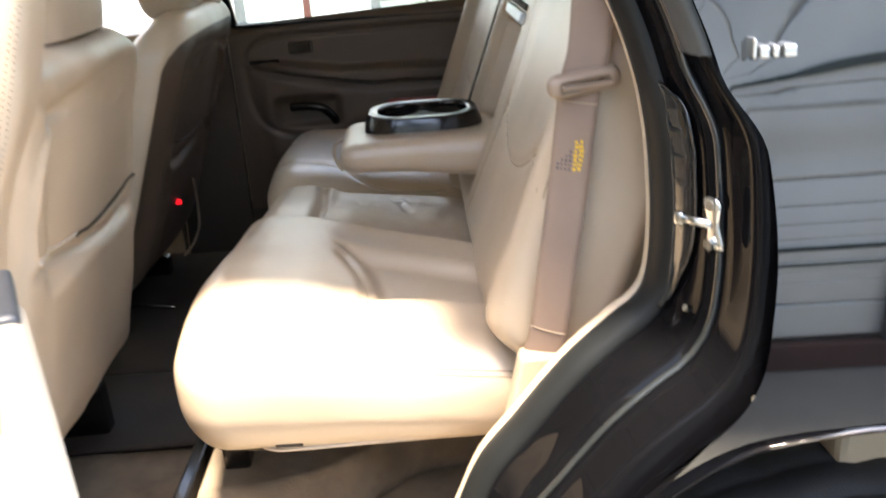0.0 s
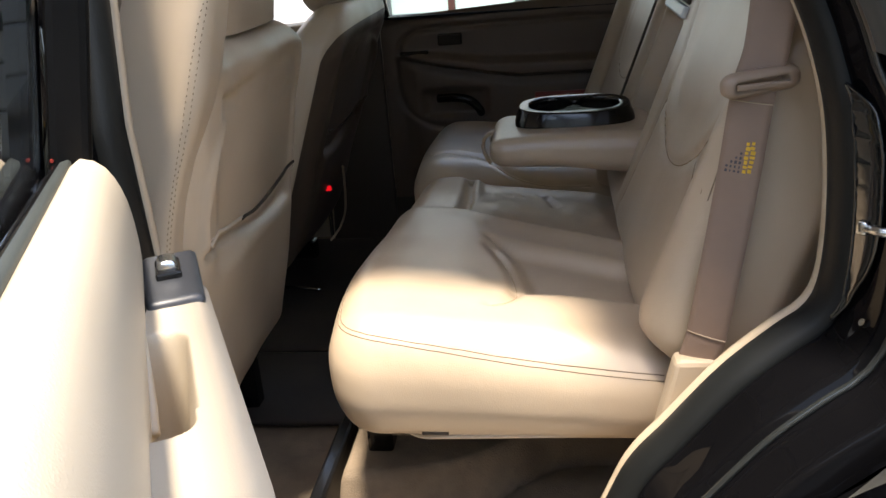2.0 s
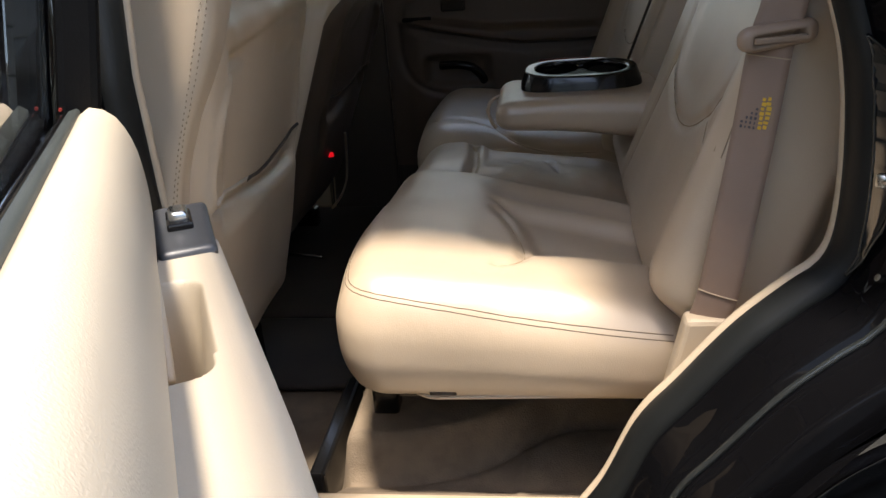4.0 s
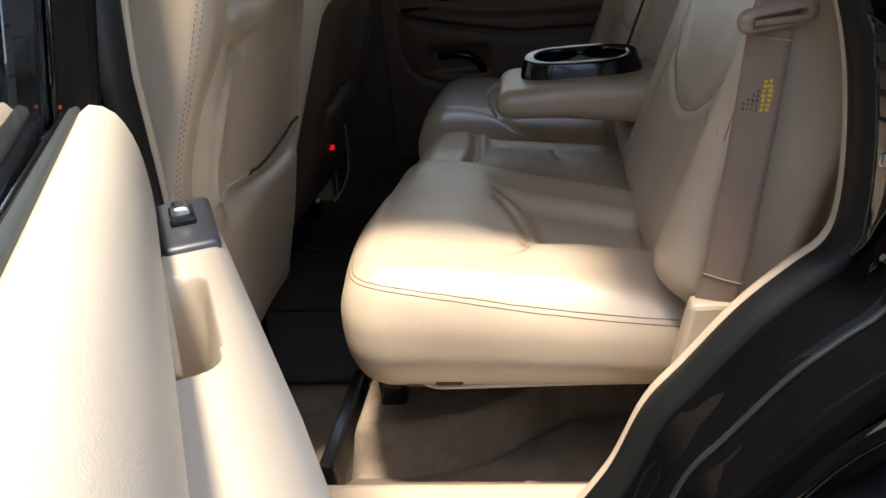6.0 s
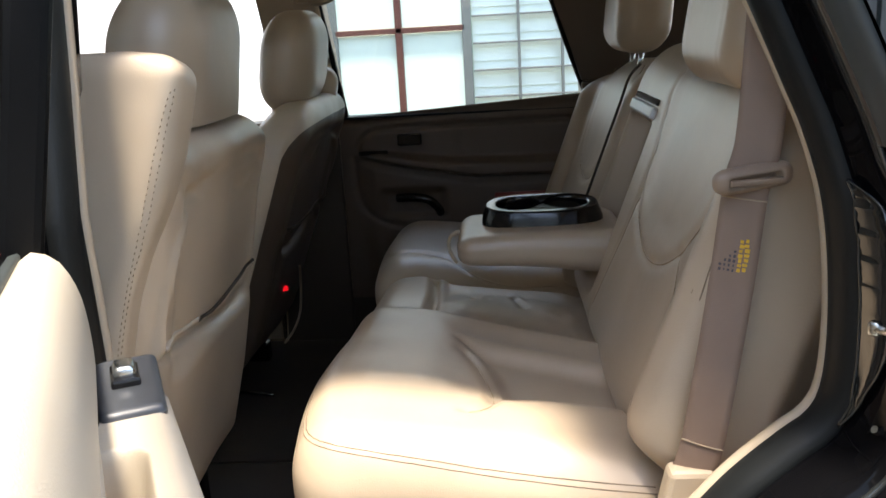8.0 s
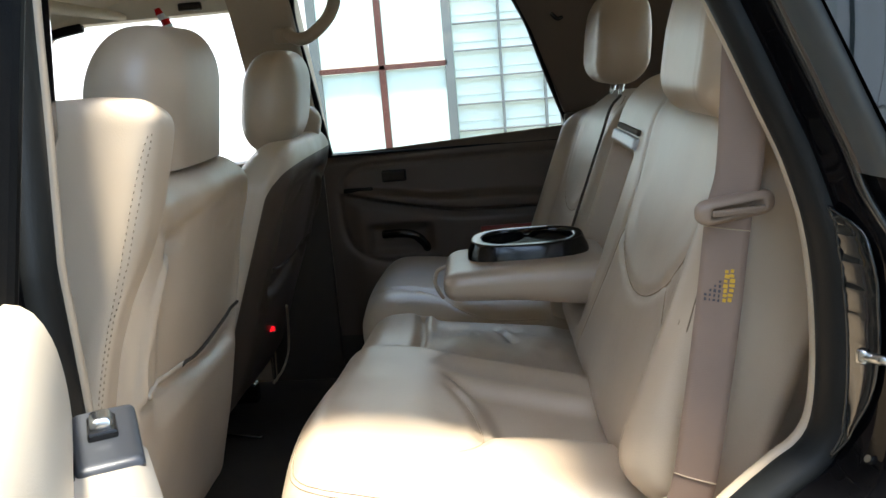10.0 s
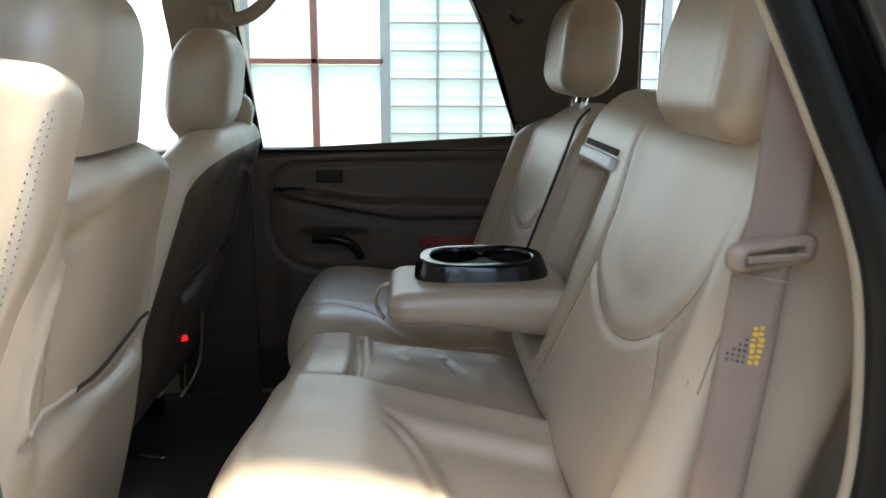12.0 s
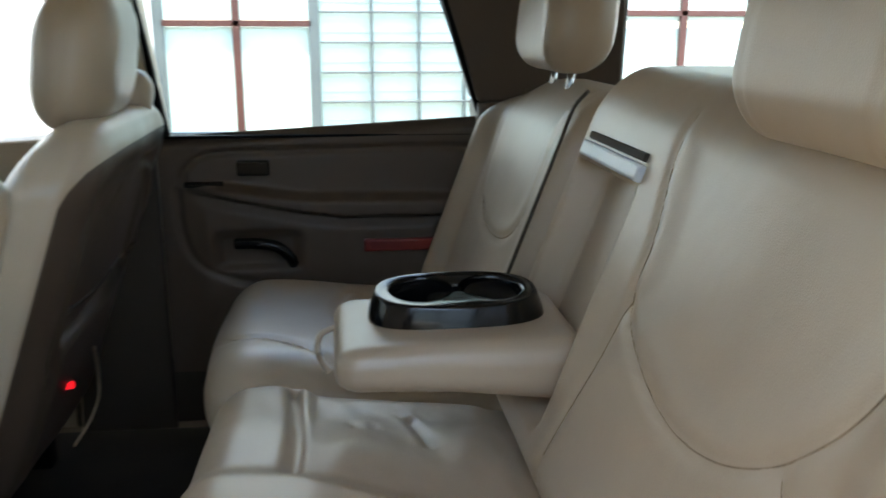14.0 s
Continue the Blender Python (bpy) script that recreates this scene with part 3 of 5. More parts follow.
    for x, yg in zip(xs, np.convolve(np.pad(edge, 4, "edge"), np.ones(9) / 9, "valid")):
        front = float(step1(np.array(x), -0.478, -0.452))
        for y in ys:
            h = 0.552 + 0.038 * float(step1(np.array(-y), 0.58, 0.66)) + 0.064 * float(step1(np.array(y), yg - 0.004, yg + 0.022))
            h -= 0.014 * float(bump1(np.array(y), yg - 0.010, 0.012)) - 0.004 * float(bump1(np.array(x), -0.195, 0.006)) * (y < yg)
            v.append((x, y, 0.50 + (h - 0.50) * front + 0.004 * noise.noise((x * 9, y * 9, 3))))
    for i in range(109):
        for j in range(169):
            f.append((i * 170 + j, (i + 1) * 170 + j, (i + 1) * 170 + j + 1, i * 170 + j + 1))
    add(mesh_object("seat_riser", v, f, CARPET, None, "beige carpeted riser"))
    add(part("riser_front_box", box_bm((-0.505, -0.60, 0.495), (-0.480, -0.33, 0.585), 0.006), PLASTIC, None, "narrow black box along the front of the riser"))
    # roof, headliner, far side, ends
    v, f = [], []
    xs, ys = np.linspace(-1.35, 2.05, 50), np.linspace(-0.59, 0.69, 40)
    for x in xs:
        for y in ys:
            z = 1.70 - 0.10 * (abs(y) / 0.69) ** 4 - 0.10 * max(0, (-0.6 - x) / 0.75) ** 2
            v.append((x, y, z))
    for i in range(49):
        for j in range(39):
            f.append((i * 40 + j, i * 40 + j + 1, (i + 1) * 40 + j + 1, (i + 1) * 40 + j))
    add(mesh_object("headliner", v, f, HEADLINER, None, "beige cloth headliner"))
    add(mesh_object("roof_skin", [(a, b * 1.02, c + 0.05 - 0.03 * (b > 0.64)) for a, b, c in v], f, PAINT, None))
    # far side wall: sill panel, pillars and rail
    def slab(name, pts, y0, y1, mat, label=""):
        bm = bmesh.new()
        a = [bm.verts.new((x, y0 - max(0, z - 1.2) * 0.25, z)) for x, z in pts]
        b = [bm.verts.new((x, y1 - max(0, z - 1.2) * 0.25, z)) for x, z in pts]
        bm.faces.new(a)
        bm.faces.new(b[::-1])
        n = len(pts)
        for i in range(n):
            bm.faces.new((a[i], b[i], b[(i + 1) % n], a[(i + 1) % n]))
        bmesh.ops.bevel(bm, geom=[e for e in bm.edges if e.calc_length() > 0.02], offset=0.006, segments=2, affect="EDGES", profile=0.5)
        return add(part(name, bm, mat, None, label))

    slab("far_pillar_trim", [(-0.80, 0.42), (-0.60, 0.42), (-0.60, 1.12), (-0.585, 1.13), (-0.625, 1.64), (-0.79, 1.64), (-0.755, 1.38), (-0.77, 1.14)], 0.77, 0.90, TRIM)
    # pillar foot and far sill are much darker than the trim above
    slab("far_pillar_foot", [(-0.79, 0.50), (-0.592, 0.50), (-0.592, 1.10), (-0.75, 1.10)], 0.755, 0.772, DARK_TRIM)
    # rear pillar takes the darkened trim colour in place of shade
    slab("far_rear_pillar", [(0.10, 0.60), (0.42, 0.60), (0.42, 1.20), (0.062, 1.20)], 0.75, 0.88, SHADED_TRIM, "rear pillar trim darkened for shade")
    slab("far_rear_pillar", [(0.062, 1.201), (0.364, 1.201), (0.335, 1.62), (-0.12, 1.62), (-0.075, 1.54), (-0.010, 1.42)], 0.75, 0.88, SHADED_TRIM, "rear pillar trim darkened for shade")
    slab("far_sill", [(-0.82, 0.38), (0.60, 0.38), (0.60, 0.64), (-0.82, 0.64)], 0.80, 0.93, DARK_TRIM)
    slab("far_front_rail", [(-1.35, 1.47), (-1.30, 1.505), (-1.18, 1.523), (-0.80, 1.528), (-0.70, 1.53), (-0.70, 1.66), (-1.35, 1.66)], 0.775, 0.86, HEADLINER)
    slab("far_rail", [(-1.35, 1.575), (2.05, 1.575), (2.05, 1.72), (-1.35, 1.72)], 0.78, 0.90, HEADLINER)
    slab("far_front_door", [(-1.35, 0.42), (-0.80, 0.42), (-0.80, 1.13), (-1.35, 1.10)], 0.80, 0.90, TRIM)
    slab("far_front_door", [(-1.80, 0.42), (-1.352, 0.42), (-1.352, 1.10), (-1.80, 1.05)], 0.80, 0.90, TRIM)
    slab("windscreen_pillar", [(-1.95, 1.05), (-1.85, 1.05), (-1.28, 1.50), (-1.25, 1.62), (-1.36, 1.62)], 0.80, 0.88, TRIM)
    slab("far_cargo_side", [(0.42, 0.5), (2.05, 0.5), (2.05, 1.17), (0.42, 1.17)], 0.75, 0.88, TRIM)
    slab("far_cargo_pillar", [(1.15, 1.17), (1.45, 1.17), (1.40, 1.6), (1.10, 1.6)], 0.75, 0.88, TRIM)
    add(part("near_rail", box_bm((-1.35, -0.60, 1.64), (2.05, -0.52, 1.71), 0.02), HEADLINER, None))
    add(part("cowl", box_bm((-2.0, -0.85, 0.5), (-1.75, 0.85, 1.05), 0.03), PLASTIC, None))
    add(part("tailgate", box_bm((2.0, -0.8, 0.5), (2.1, 0.8, 1.20), 0.02), TRIM, None))
    add(part("near_front_door", box_bm((-1.9, -0.93, 0.5), (-0.71, -0.82, 1.12), 0.02), PAINT, None))
    # the near front pane is added dark to hold back light from there
    for nm, pts, mt in (("windscreen", [(-1.92, -0.78, 1.05), (-1.92, 0.78, 1.05), (-1.34, 0.66, 1.60), (-1.34, -0.66, 1.60)], GLASS),
                        ("rear_glass", [(2.08, -0.75, 1.20), (2.08, 0.75, 1.20), (2.02, 0.66, 1.62), (2.02, -0.66, 1.62)], TINTED),
                        ("front_side_glass", [(-1.85, -0.86, 1.12), (-0.70, -0.86, 1.12), (-0.70, -0.72, 1.62), (-1.36, -0.72, 1.62)], TINTED)):
        gb = bmesh.new()
        for q in pts:
            gb.verts.new(q)
        gb.faces.new(gb.verts)
        add(part(nm, gb, mt, None))
    # outer body: bonnet, wings, bumpers, rear flank, far side
    def shell(name, lo, hi, r, mat=PAINT, slope=0.0, label=""):
        b = box_bm(lo, hi, r)
        for q in b.verts:
            if q.co.z > (lo[2] + hi[2]) / 2:
                q.co.z -= slope * max(0.0, -1.9 - q.co.x)
        return add(part(name, b, mat, None, label))

    shell("bonnet", (-3.10, -0.86, 0.98), (-1.93, 0.86, 1.10), 0.05, slope=0.09, label="black bonnet")
    for y0, y1 in ((-0.97, -0.80), (0.80, 0.97)):
        shell("front_wing", (-3.08, y0, 0.66), (-1.92, y1, 1.04), 0.05, slope=0.08)
    shell("grille", (-3.14, -0.80, 0.62), (-3.05, 0.80, 0.98), 0.03, PLASTIC, label="black grille")
    shell("front_bumper", (-3.22, -0.95, 0.36), (-2.98, 0.95, 0.66), 0.05)
    shell("rear_bumper", (2.06, -0.95, 0.40), (2.24, 0.95, 0.66), 0.05)
    shell("rear_flank", (1.252, -0.965, 0.46), (2.08, -0.84, 1.236), 0.04)
    shell("rear_flank", (0.13, 0.84, 0.46), (2.08, 0.965, 1.16), 0.04)
    shell("tail_panel", (2.08, -0.92, 0.62), (2.13, 0.92, 1.19), 0.02)
    # black rubber edge along the far rear window
    for pts, nm in (([(-0.578, 0.79, 1.135), (-0.60, 0.765, 1.30), (-0.622, 0.715, 1.50), (-0.61, 0.69, 1.58)], "window_seal"),
                    ([(-0.012, 0.715, 1.42), (0.03, 0.755, 1.30), (0.078, 0.785, 1.17)], "window_seal"),
                    ([(-0.075, 0.69, 1.54), (-0.04, 0.70, 1.485), (-0.012, 0.715, 1.42)], "window_seal"),
                    ([(-0.61, 0.69, 1.58), (-0.3, 0.68, 1.585), (-0.13, 0.685, 1.575), (-0.075, 0.69, 1.54)], "window_seal"),
                    ([(-1.36, 0.715, 1.43), (-1.335, 0.708, 1.462), (-1.29, 0.699, 1.492), (-1.22, 0.696, 1.508), (-1.16, 0.700, 1.518)], "window_seal"),
                    ([(0.365, 0.79, 1.17), (0.35, 0.73, 1.40), (0.34, 0.68, 1.58)], "window_seal")):
        add(tube(nm, pts, 0.013, RUBBER, n=16))
    return car


def striker(car):
    """Waisted plate with two bolts and a short bar that ends in a block."""
    v, f = pad((0.008, 0.022, 0.052), (0.003, 0.007, 0.010), 0.0025)
    v[:, 1] *= 1 - 0.35 * np.exp(-(v[:, 2] / 0.014) ** 2)
    v = np.array([pose(0.157, -0.886, 1.101, 0, -8, 24) @ Vector(q) for q in v])
    base = lay(mesh_object("striker", v, f, CHROME, None, "zinc door striker"), car)
    for z in (1.083, 1.119):
        o = part("bolt", cyl_bm((0.1505, -0.889, z), (0.156, -0.886, z), 0.0052, 6), CHROME, None)
        o.parent = base
    o = part("bar", cyl_bm((0.155, -0.886, 1.101), (0.136, -0.859, 1.099), 0.0044, 14), CHROME, None, smooth=True)
    o.parent = base
    v, f = pad((0.009, 0.010, 0.013), 0.003, 0.002)
    v = np.array([pose(0.1355, -0.858, 1.099, 0, 0, 35) @ Vector(q) for q in v])
    o = mesh_object("bar_end", v, f, CHROME)
    o.parent = base


def jamb_plugs(car):
    for x, y, z in ((0.1505, -0.842, 1.000), (0.1735, -0.8825, 0.986), (0.1815, -0.9445, 0.958)):
        b = cyl_bm((x + 0.004, y, z - 0.003), (x - 0.003, y - 0.002, z + 0.002), 0.0035, 12)
        lay(part("plug", b, CHROME, None, "small bright jamb plug"), car)


def badge(car):
    """Bright lettering on the flank, as plain shapes."""
    for x, w, h in ((0.162, 0.003, 0.015), (0.1675, 0.0075, 0.009), (0.1775, 0.005, 0.009), (0.186, 0.010, 0.009)):
        b = box_bm((x, -0.934, 1.250), (x + w, -0.917, 1.250 + h), 0.0015)
        lay(part("badge", b, CHROME, None, "chrome trim badge"), car)


def wheel():
    w = thing("wheel", (0.36, -0.83, 0.39), "black road tyre in the rear wheel arch", "wheel", group="wheels")
    v, f = [], []
    prof = [(0.24, -0.11), (0.30, -0.125), (0.355, -0.125), (0.378, -0.11), (0.386, -0.085), (0.380, -0.078), (0.388, -0.07), (0.390, -0.03), (0.382, -0.026),
            (0.382, -0.018), (0.390, -0.014), (0.390, 0.03), (0.382, 0.034), (0.388, 0.04), (0.386, 0.085), (0.37, 0.11), (0.30, 0.125), (0.24, 0.11)]
    n, m = 96, len(prof)
    for i in range(n):
        a = 2 * math.pi * i / n
        for r, y in prof:
            rr = r - (0.006 if i % 4 == 0 and r > 0.385 else 0)
            v.append((rr * math.cos(a), y, rr * math.sin(a)))
    for i in range(n):
        for k in range(m - 1):
            f.append((i * m + k, i * m + k + 1, ((i + 1) % n) * m + k + 1, ((i + 1) % n) * m + k))
    mesh_object("tyre", v, f, TYRE, w)
    part("rim", cyl_bm((0, -0.06, 0), (0, 0.08, 0), 0.245, 40), CHROME, w)
    for x, y in ((0.36, 0.83), (-2.55, -0.83), (-2.55, 0.83)):
        copy_thing(w, pose(x, y, 0.39))


# ---- doors ----
def far_door(car):
    d = lay(thing("rear_door", (-0.25, 0.80, 0.62), "closed rear door, trim panel darkened for shade", ""), car)
    x0, x1, nx, nz = -0.595, 0.12, 143, 104
    xs = np.linspace(x0, x1, nx)
    X, W = np.meshgrid(xs, np.linspace(0, 1, nz), indexing="ij")
    ztop = 1.132 + 0.055 * (X + 0.57)
    Z = 0.62 + (ztop - 0.62) * W
    xf, zf = X.ravel(), Z.ravel()
    zu = np.interp(xf, [-0.60, -0.54, -0.42, -0.30, 0.12], [1.045, 1.045, 1.030, 1.012, 1.005])
    zl = np.interp(xf, [-0.60, -0.54, -0.42, -0.30, -0.22, 0.12], [1.035, 1.022, 0.995, 0.972, 0.960, 0.962])
    arm = 0.034 * step1(xf, -0.56, -0.46) * step1(zf, zl - 0.004, zl + 0.006) * (1 - step1(zf, zu - 0.016, zu + 0.004))
    low = 0.012 * (1 - step1(zf, zl - 0.03, zl + 0.0)) * step1(xf, -0.55, -0.50)
    g = seam(xf, zf, [(-0.545, 1.035), (-0.545, 1.06), (-0.51, 1.09), (-0.45, 1.098), (-0.2, 1.103), (0.02, 1.104), (0.06, 1.09), (0.085, 1.05), (0.09, 1.01)], 0.006)
    g2 = seam(xf, zf, [(-0.56, 1.02), (-0.555, 0.93), (-0.53, 0.87), (-0.47, 0.835), (-0.40, 0.82)], 0.007)
    pocket = step1(xf, -0.50, -0.47) * (1 - step1(xf, -0.33, -0.30)) * step1(zf, 0.845, 0.865) * (1 - step1(zf, 0.915, 0.94))
    cap = 0.02 * (1 - step1(zf, ztop.ravel() - 0.025, ztop.ravel()))
    Dv = cap + arm + low - 0.009 * g - 0.008 * g2 - 0.016 * pocket
    ys = 0.805 - Dv
    v = np.column_stack([xf, ys, zf])
    f = [(i * nz + j, i * nz + j + 1, (i + 1) * nz + j + 1, (i + 1) * nz + j) for i in range(nx - 1) for j in range(nz - 1)]
    # panel colour has the far side's shade put into it
    lay(mesh_object("inner_panel", v, f, SHADED_TRIM), d)
    lay(part("lock_switch", box_bm((-0.436, 0.768, 1.052), (-0.370, 0.79, 1.083), 0.004), PLASTIC, None, "black inner release"), d)
    lay(part("ashtray_recess", box_bm((-0.545, 0.772, 1.028), (-0.465, 0.79, 1.040), 0.004), PLASTIC, None), d)
    lay(tube("pull_handle", [(-0.448, 0.785, 0.905), (-0.40, 0.770, 0.908), (-0.36, 0.768, 0.900), (-0.335, 0.775, 0.875), (-0.328, 0.79, 0.852)], 0.012, PLASTIC, None, "black pull handle"), d)
    lay(part("reflector", box_bm((-0.178, 0.762, 0.885), (-0.02, 0.786, 0.912), 0.004), DULL_RED, None, "dull red reflector"), d)
    lay(part("window_ledge", box_bm((-0.58, 0.785, 1.128), (0.10, 0.83, 1.134), 0.002), RUBBER, None), d)
    lay(part("outer_skin", box_bm((-0.60, 0.86, 0.5), (0.12, 0.93, 1.13), 0.02), PAINT, None), d)
    g = bmesh.new()
    for x, z in ((-0.585, 1.12), (0.09, 1.155), (-0.01, 1.42), (-0.09, 1.58), (-0.62, 1.60)):
        g.verts.new((x, 0.815 - max(0, z - 1.2) * 0.25, z))
    g.faces.new(g.verts)
    p = lay(part("window_glass", g, GLASS, None), d)
    p.visible_shadow = False


DOOR_AT, DOOR_TURN = (-0.552, -0.88, 0.0), math.degrees(math.atan2(-0.898, 0.44))


def open_door(car):
    """Local axes: x along the door from its hinge, y to the inner face, z up."""
    d = thing("rear_door", DOOR_AT, "open rear door with beige armrest and pull cup", "")
    d.parent = car
    d.matrix_basis = pose(*DOOR_AT, 0, 0, DOOR_TURN)
    L = 0.90
    LEAN = 0.20

    def zb(s):
        return 1.197 + 0.085 * s

    # inner panel: section swept along the door
    sec = [(-0.003, -0.012), (-0.001, -0.001), (0.004, 0.004), (0.015, 0.003), (0.027, -0.006), (0.034, -0.020), (0.039, -0.040), (0.041, -0.07), (0.040, -0.10),
           (0.036, -0.128), (0.032, -0.15), (0.030, -0.20), (0.03, -0.40), (0.025, -0.58)]
    sec = smooth_path(sec, 56)
    n, m = 120, len(sec)
    v, f = [], []
    for i in range(n):
        s = L * i / (n - 1)
        e = max(0.0, 1 - s / 0.05)
        k = 1 - 0.55 * e * e
        for y, z in sec:
            zz = zb(s) + z - 0.012 * e * e * (1 if z > -0.08 else 0)
            if z < -0.11:
                zz = zb(0.0) + z + (zb(s) - zb(0.0)) * max(0.0, 1 + (z + 0.11) / 0.04)
            v.append((s, y * k, zz))
    for i in range(n - 1):
        for k in range(m - 1):
            f.append((i * m + k, i * m + k + 1, (i + 1) * m + k + 1, (i + 1) * m + k))
    f.append(tuple(range(m)))
    mesh_object("upper_panel", v, f, DOOR_TRIM, d)
    # armrest with a moulded pull cup
    x0, x1 = 0.055, 0.86
    nx, ny = 400, 90
    v, f = [], []
    sx = np.linspace(x0, x1, nx)
    for s in sx:
        wd = 0.062 + 0.012 * min(1, s / 0.4)
        fr = min(1.0, (s - x0) / 0.03)
        rnd = math.sqrt(max(0, 1 - (1 - fr) ** 2))
        for j in range(ny):
            w = j / (ny - 1)
            if w < 0.72:
                u = w / 0.72
                y = 0.026 + u * wd
                z = 1.092 + 0.012 * max(0, s - 0.3) - 0.012 * max(0, (u - 0.80) / 0.20) ** 2
                qx, qy = abs(s - 0.262) - 0.060, abs(y - 0.036) - 0.012
                dist = math.hypot(max(qx, 0), max(qy, 0)) + min(max(qx, qy), 0) - 0.0165
                soft = 0.008 if s < 0.31 else 0.003
                cup = float(1 - step1(np.array(dist), -0.006 - soft, soft * 0.6))
                z -= (0.048 + 0.38 * max(0.0, 0.33 - s)) * cup
                z -= 0.02 * (1 - rnd)
            else:
                u = (w - 0.72) / 0.28
                y = 0.026 + wd + 0.003 * math.sin(u * 1.57) - 0.03 * u * u
                z = 1.080 + 0.012 * max(0, s - 0.3) - 0.35 * u - 0.02 * (1 - rnd)
            v.append((s, 0.026 + (y - 0.026) * (0.75 + 0.25 * rnd), z))
    for i in range(nx - 1):
        for j in range(ny - 1):
            f.append((i * ny + j, i * ny + j + 1, (i + 1) * ny + j + 1, (i + 1) * ny + j))
    f.append(tuple(range(ny)))
    mesh_object("armrest", v, f, DOOR_TRIM, d)
    # door pull blade beside the cup and the long joint above the armrest
    tube("pull_blade", [(0.135, 0.033, 1.13), (0.165, 0.036, 1.145), (0.20, 0.036, 1.12), (0.23, 0.035, 1.07), (0.26, 0.034, 1.05)], 0.004, DOOR_TRIM, d, n=30)
    tube("pull_slot", [(0.19, 0.0345, 1.0935), (0.23, 0.0345, 1.0938), (0.30, 0.0345, 1.0938), (0.35, 0.0345, 1.0945)], 0.0022, SEAM, d, n=30)
    # switch block
    v, fc = pad((0.086, 0.048, 0.020), 0.006, 0.004)
    v = v + np.array((0.092, 0.063, 1.094))
    v[:, 2] += np.where(v[:, 2] > 1.094, -0.16 * (v[:, 0] - 0.092), 0)
    mesh_object("switch_block", v, fc, GREY_PLASTIC, d, "dark grey window switch block")
    o = part("socket", box_bm((0.060, 0.050, 1.102), (0.100, 0.072, 1.109), 0.002), PLASTIC, None)
    o.parent = d
    v, fc = pad((0.026, 0.017, 0.012), 0.005, 0.003)
    v = v + np.array((0.082, 0.061, 1.1115))
    o = mesh_object("rocker", v, fc, CHROME, None, "silvery rocker switch")
    o.parent = d
    o = part("latch_lever", box_bm((0.084, 0.024, 1.085), (0.140, 0.039, 1.106), 0.005), PLASTIC, None)
    o.parent = d
    # belt weatherstrips, glass, window frame, outer skin
    for nm, prof, mt, note in (("inner_weatherstrip", [(-0.001, -0.02), (-0.001, 0.001), (-0.003, 0.003), (-0.010, 0.0015), (-0.0115, -0.004)], FELT, "grey felt glass strip"),
                               ("glass_lip", [(-0.0112, -0.004), (-0.0125, 0.0005), (-0.016, 0.0005), (-0.0225, -0.007), (-0.024, -0.02)], PLASTIC, "glossy black lip"),
                               ("outer_weatherstrip", [(-0.028, -0.02), (-0.029, -0.005), (-0.034, -0.001), (-0.042, -0.006), (-0.044, -0.02)], PAINT, "")):
        v, f = [], []
        for i in range(40):
            s = L * i / 39
            for y, z in prof:
                v.append((s, y, zb(s) + z))
        for i in range(39):
            for k in range(4):
                f.append((i * 5 + k, (i + 1) * 5 + k, (i + 1) * 5 + k + 1, i * 5 + k + 1))
        mesh_object(nm, v, f, mt, d, note)
    g = bmesh.new()
    for s, z in ((0.012, 1.18), (L - 0.02, 1.255), (L - 0.02, 1.59), (0.012, 1.60)):
        g.verts.new((s, -0.026 + (z - 1.2) * LEAN, z))
    g.faces.new(g.verts)
    p = part("window_glass", g, GLASS, d)
    p.visible_shadow = False
    for y0, y1, s0, s1, mt in ((-0.024, 0.012, -0.004, 0.026, RUBBER), (-0.062, -0.028, 0.0, 0.024, PAINT)):
        b = box_bm((s0, y0, 1.17), (s1, y1, 1.64), 0.008)
        for q in b.verts:
            q.co.y += max(0, q.co.z - 1.2) * LEAN
        part("window_upright", b, mt, d)
    b = box_bm((0.0, -0.06, 1.58), (L, 0.012, 1.64), 0.01)
    for q in b.verts:
        q.co.y += max(0, q.co.z - 1.2) * LEAN
    part("window_header", b, PAINT, d)
    part("outer_skin", box_bm((0.0, -0.115, 0.5), (L, -0.034, 1.19), 0.02), PAINT, d)
    part("hinge_face", box_bm((-0.012, -0.10, 0.52), (0.02, 0.012, 1.18), 0.008), PAINT, d)
    b = cyl_bm((0.024, -0.016, 1.203), (0.0268, -0.016, 1.203), 0.0016, 10)
    part("marker_lens", b, DULL_RED, d)


# ---- rear seats ----
LEAN_BACK = 0.37


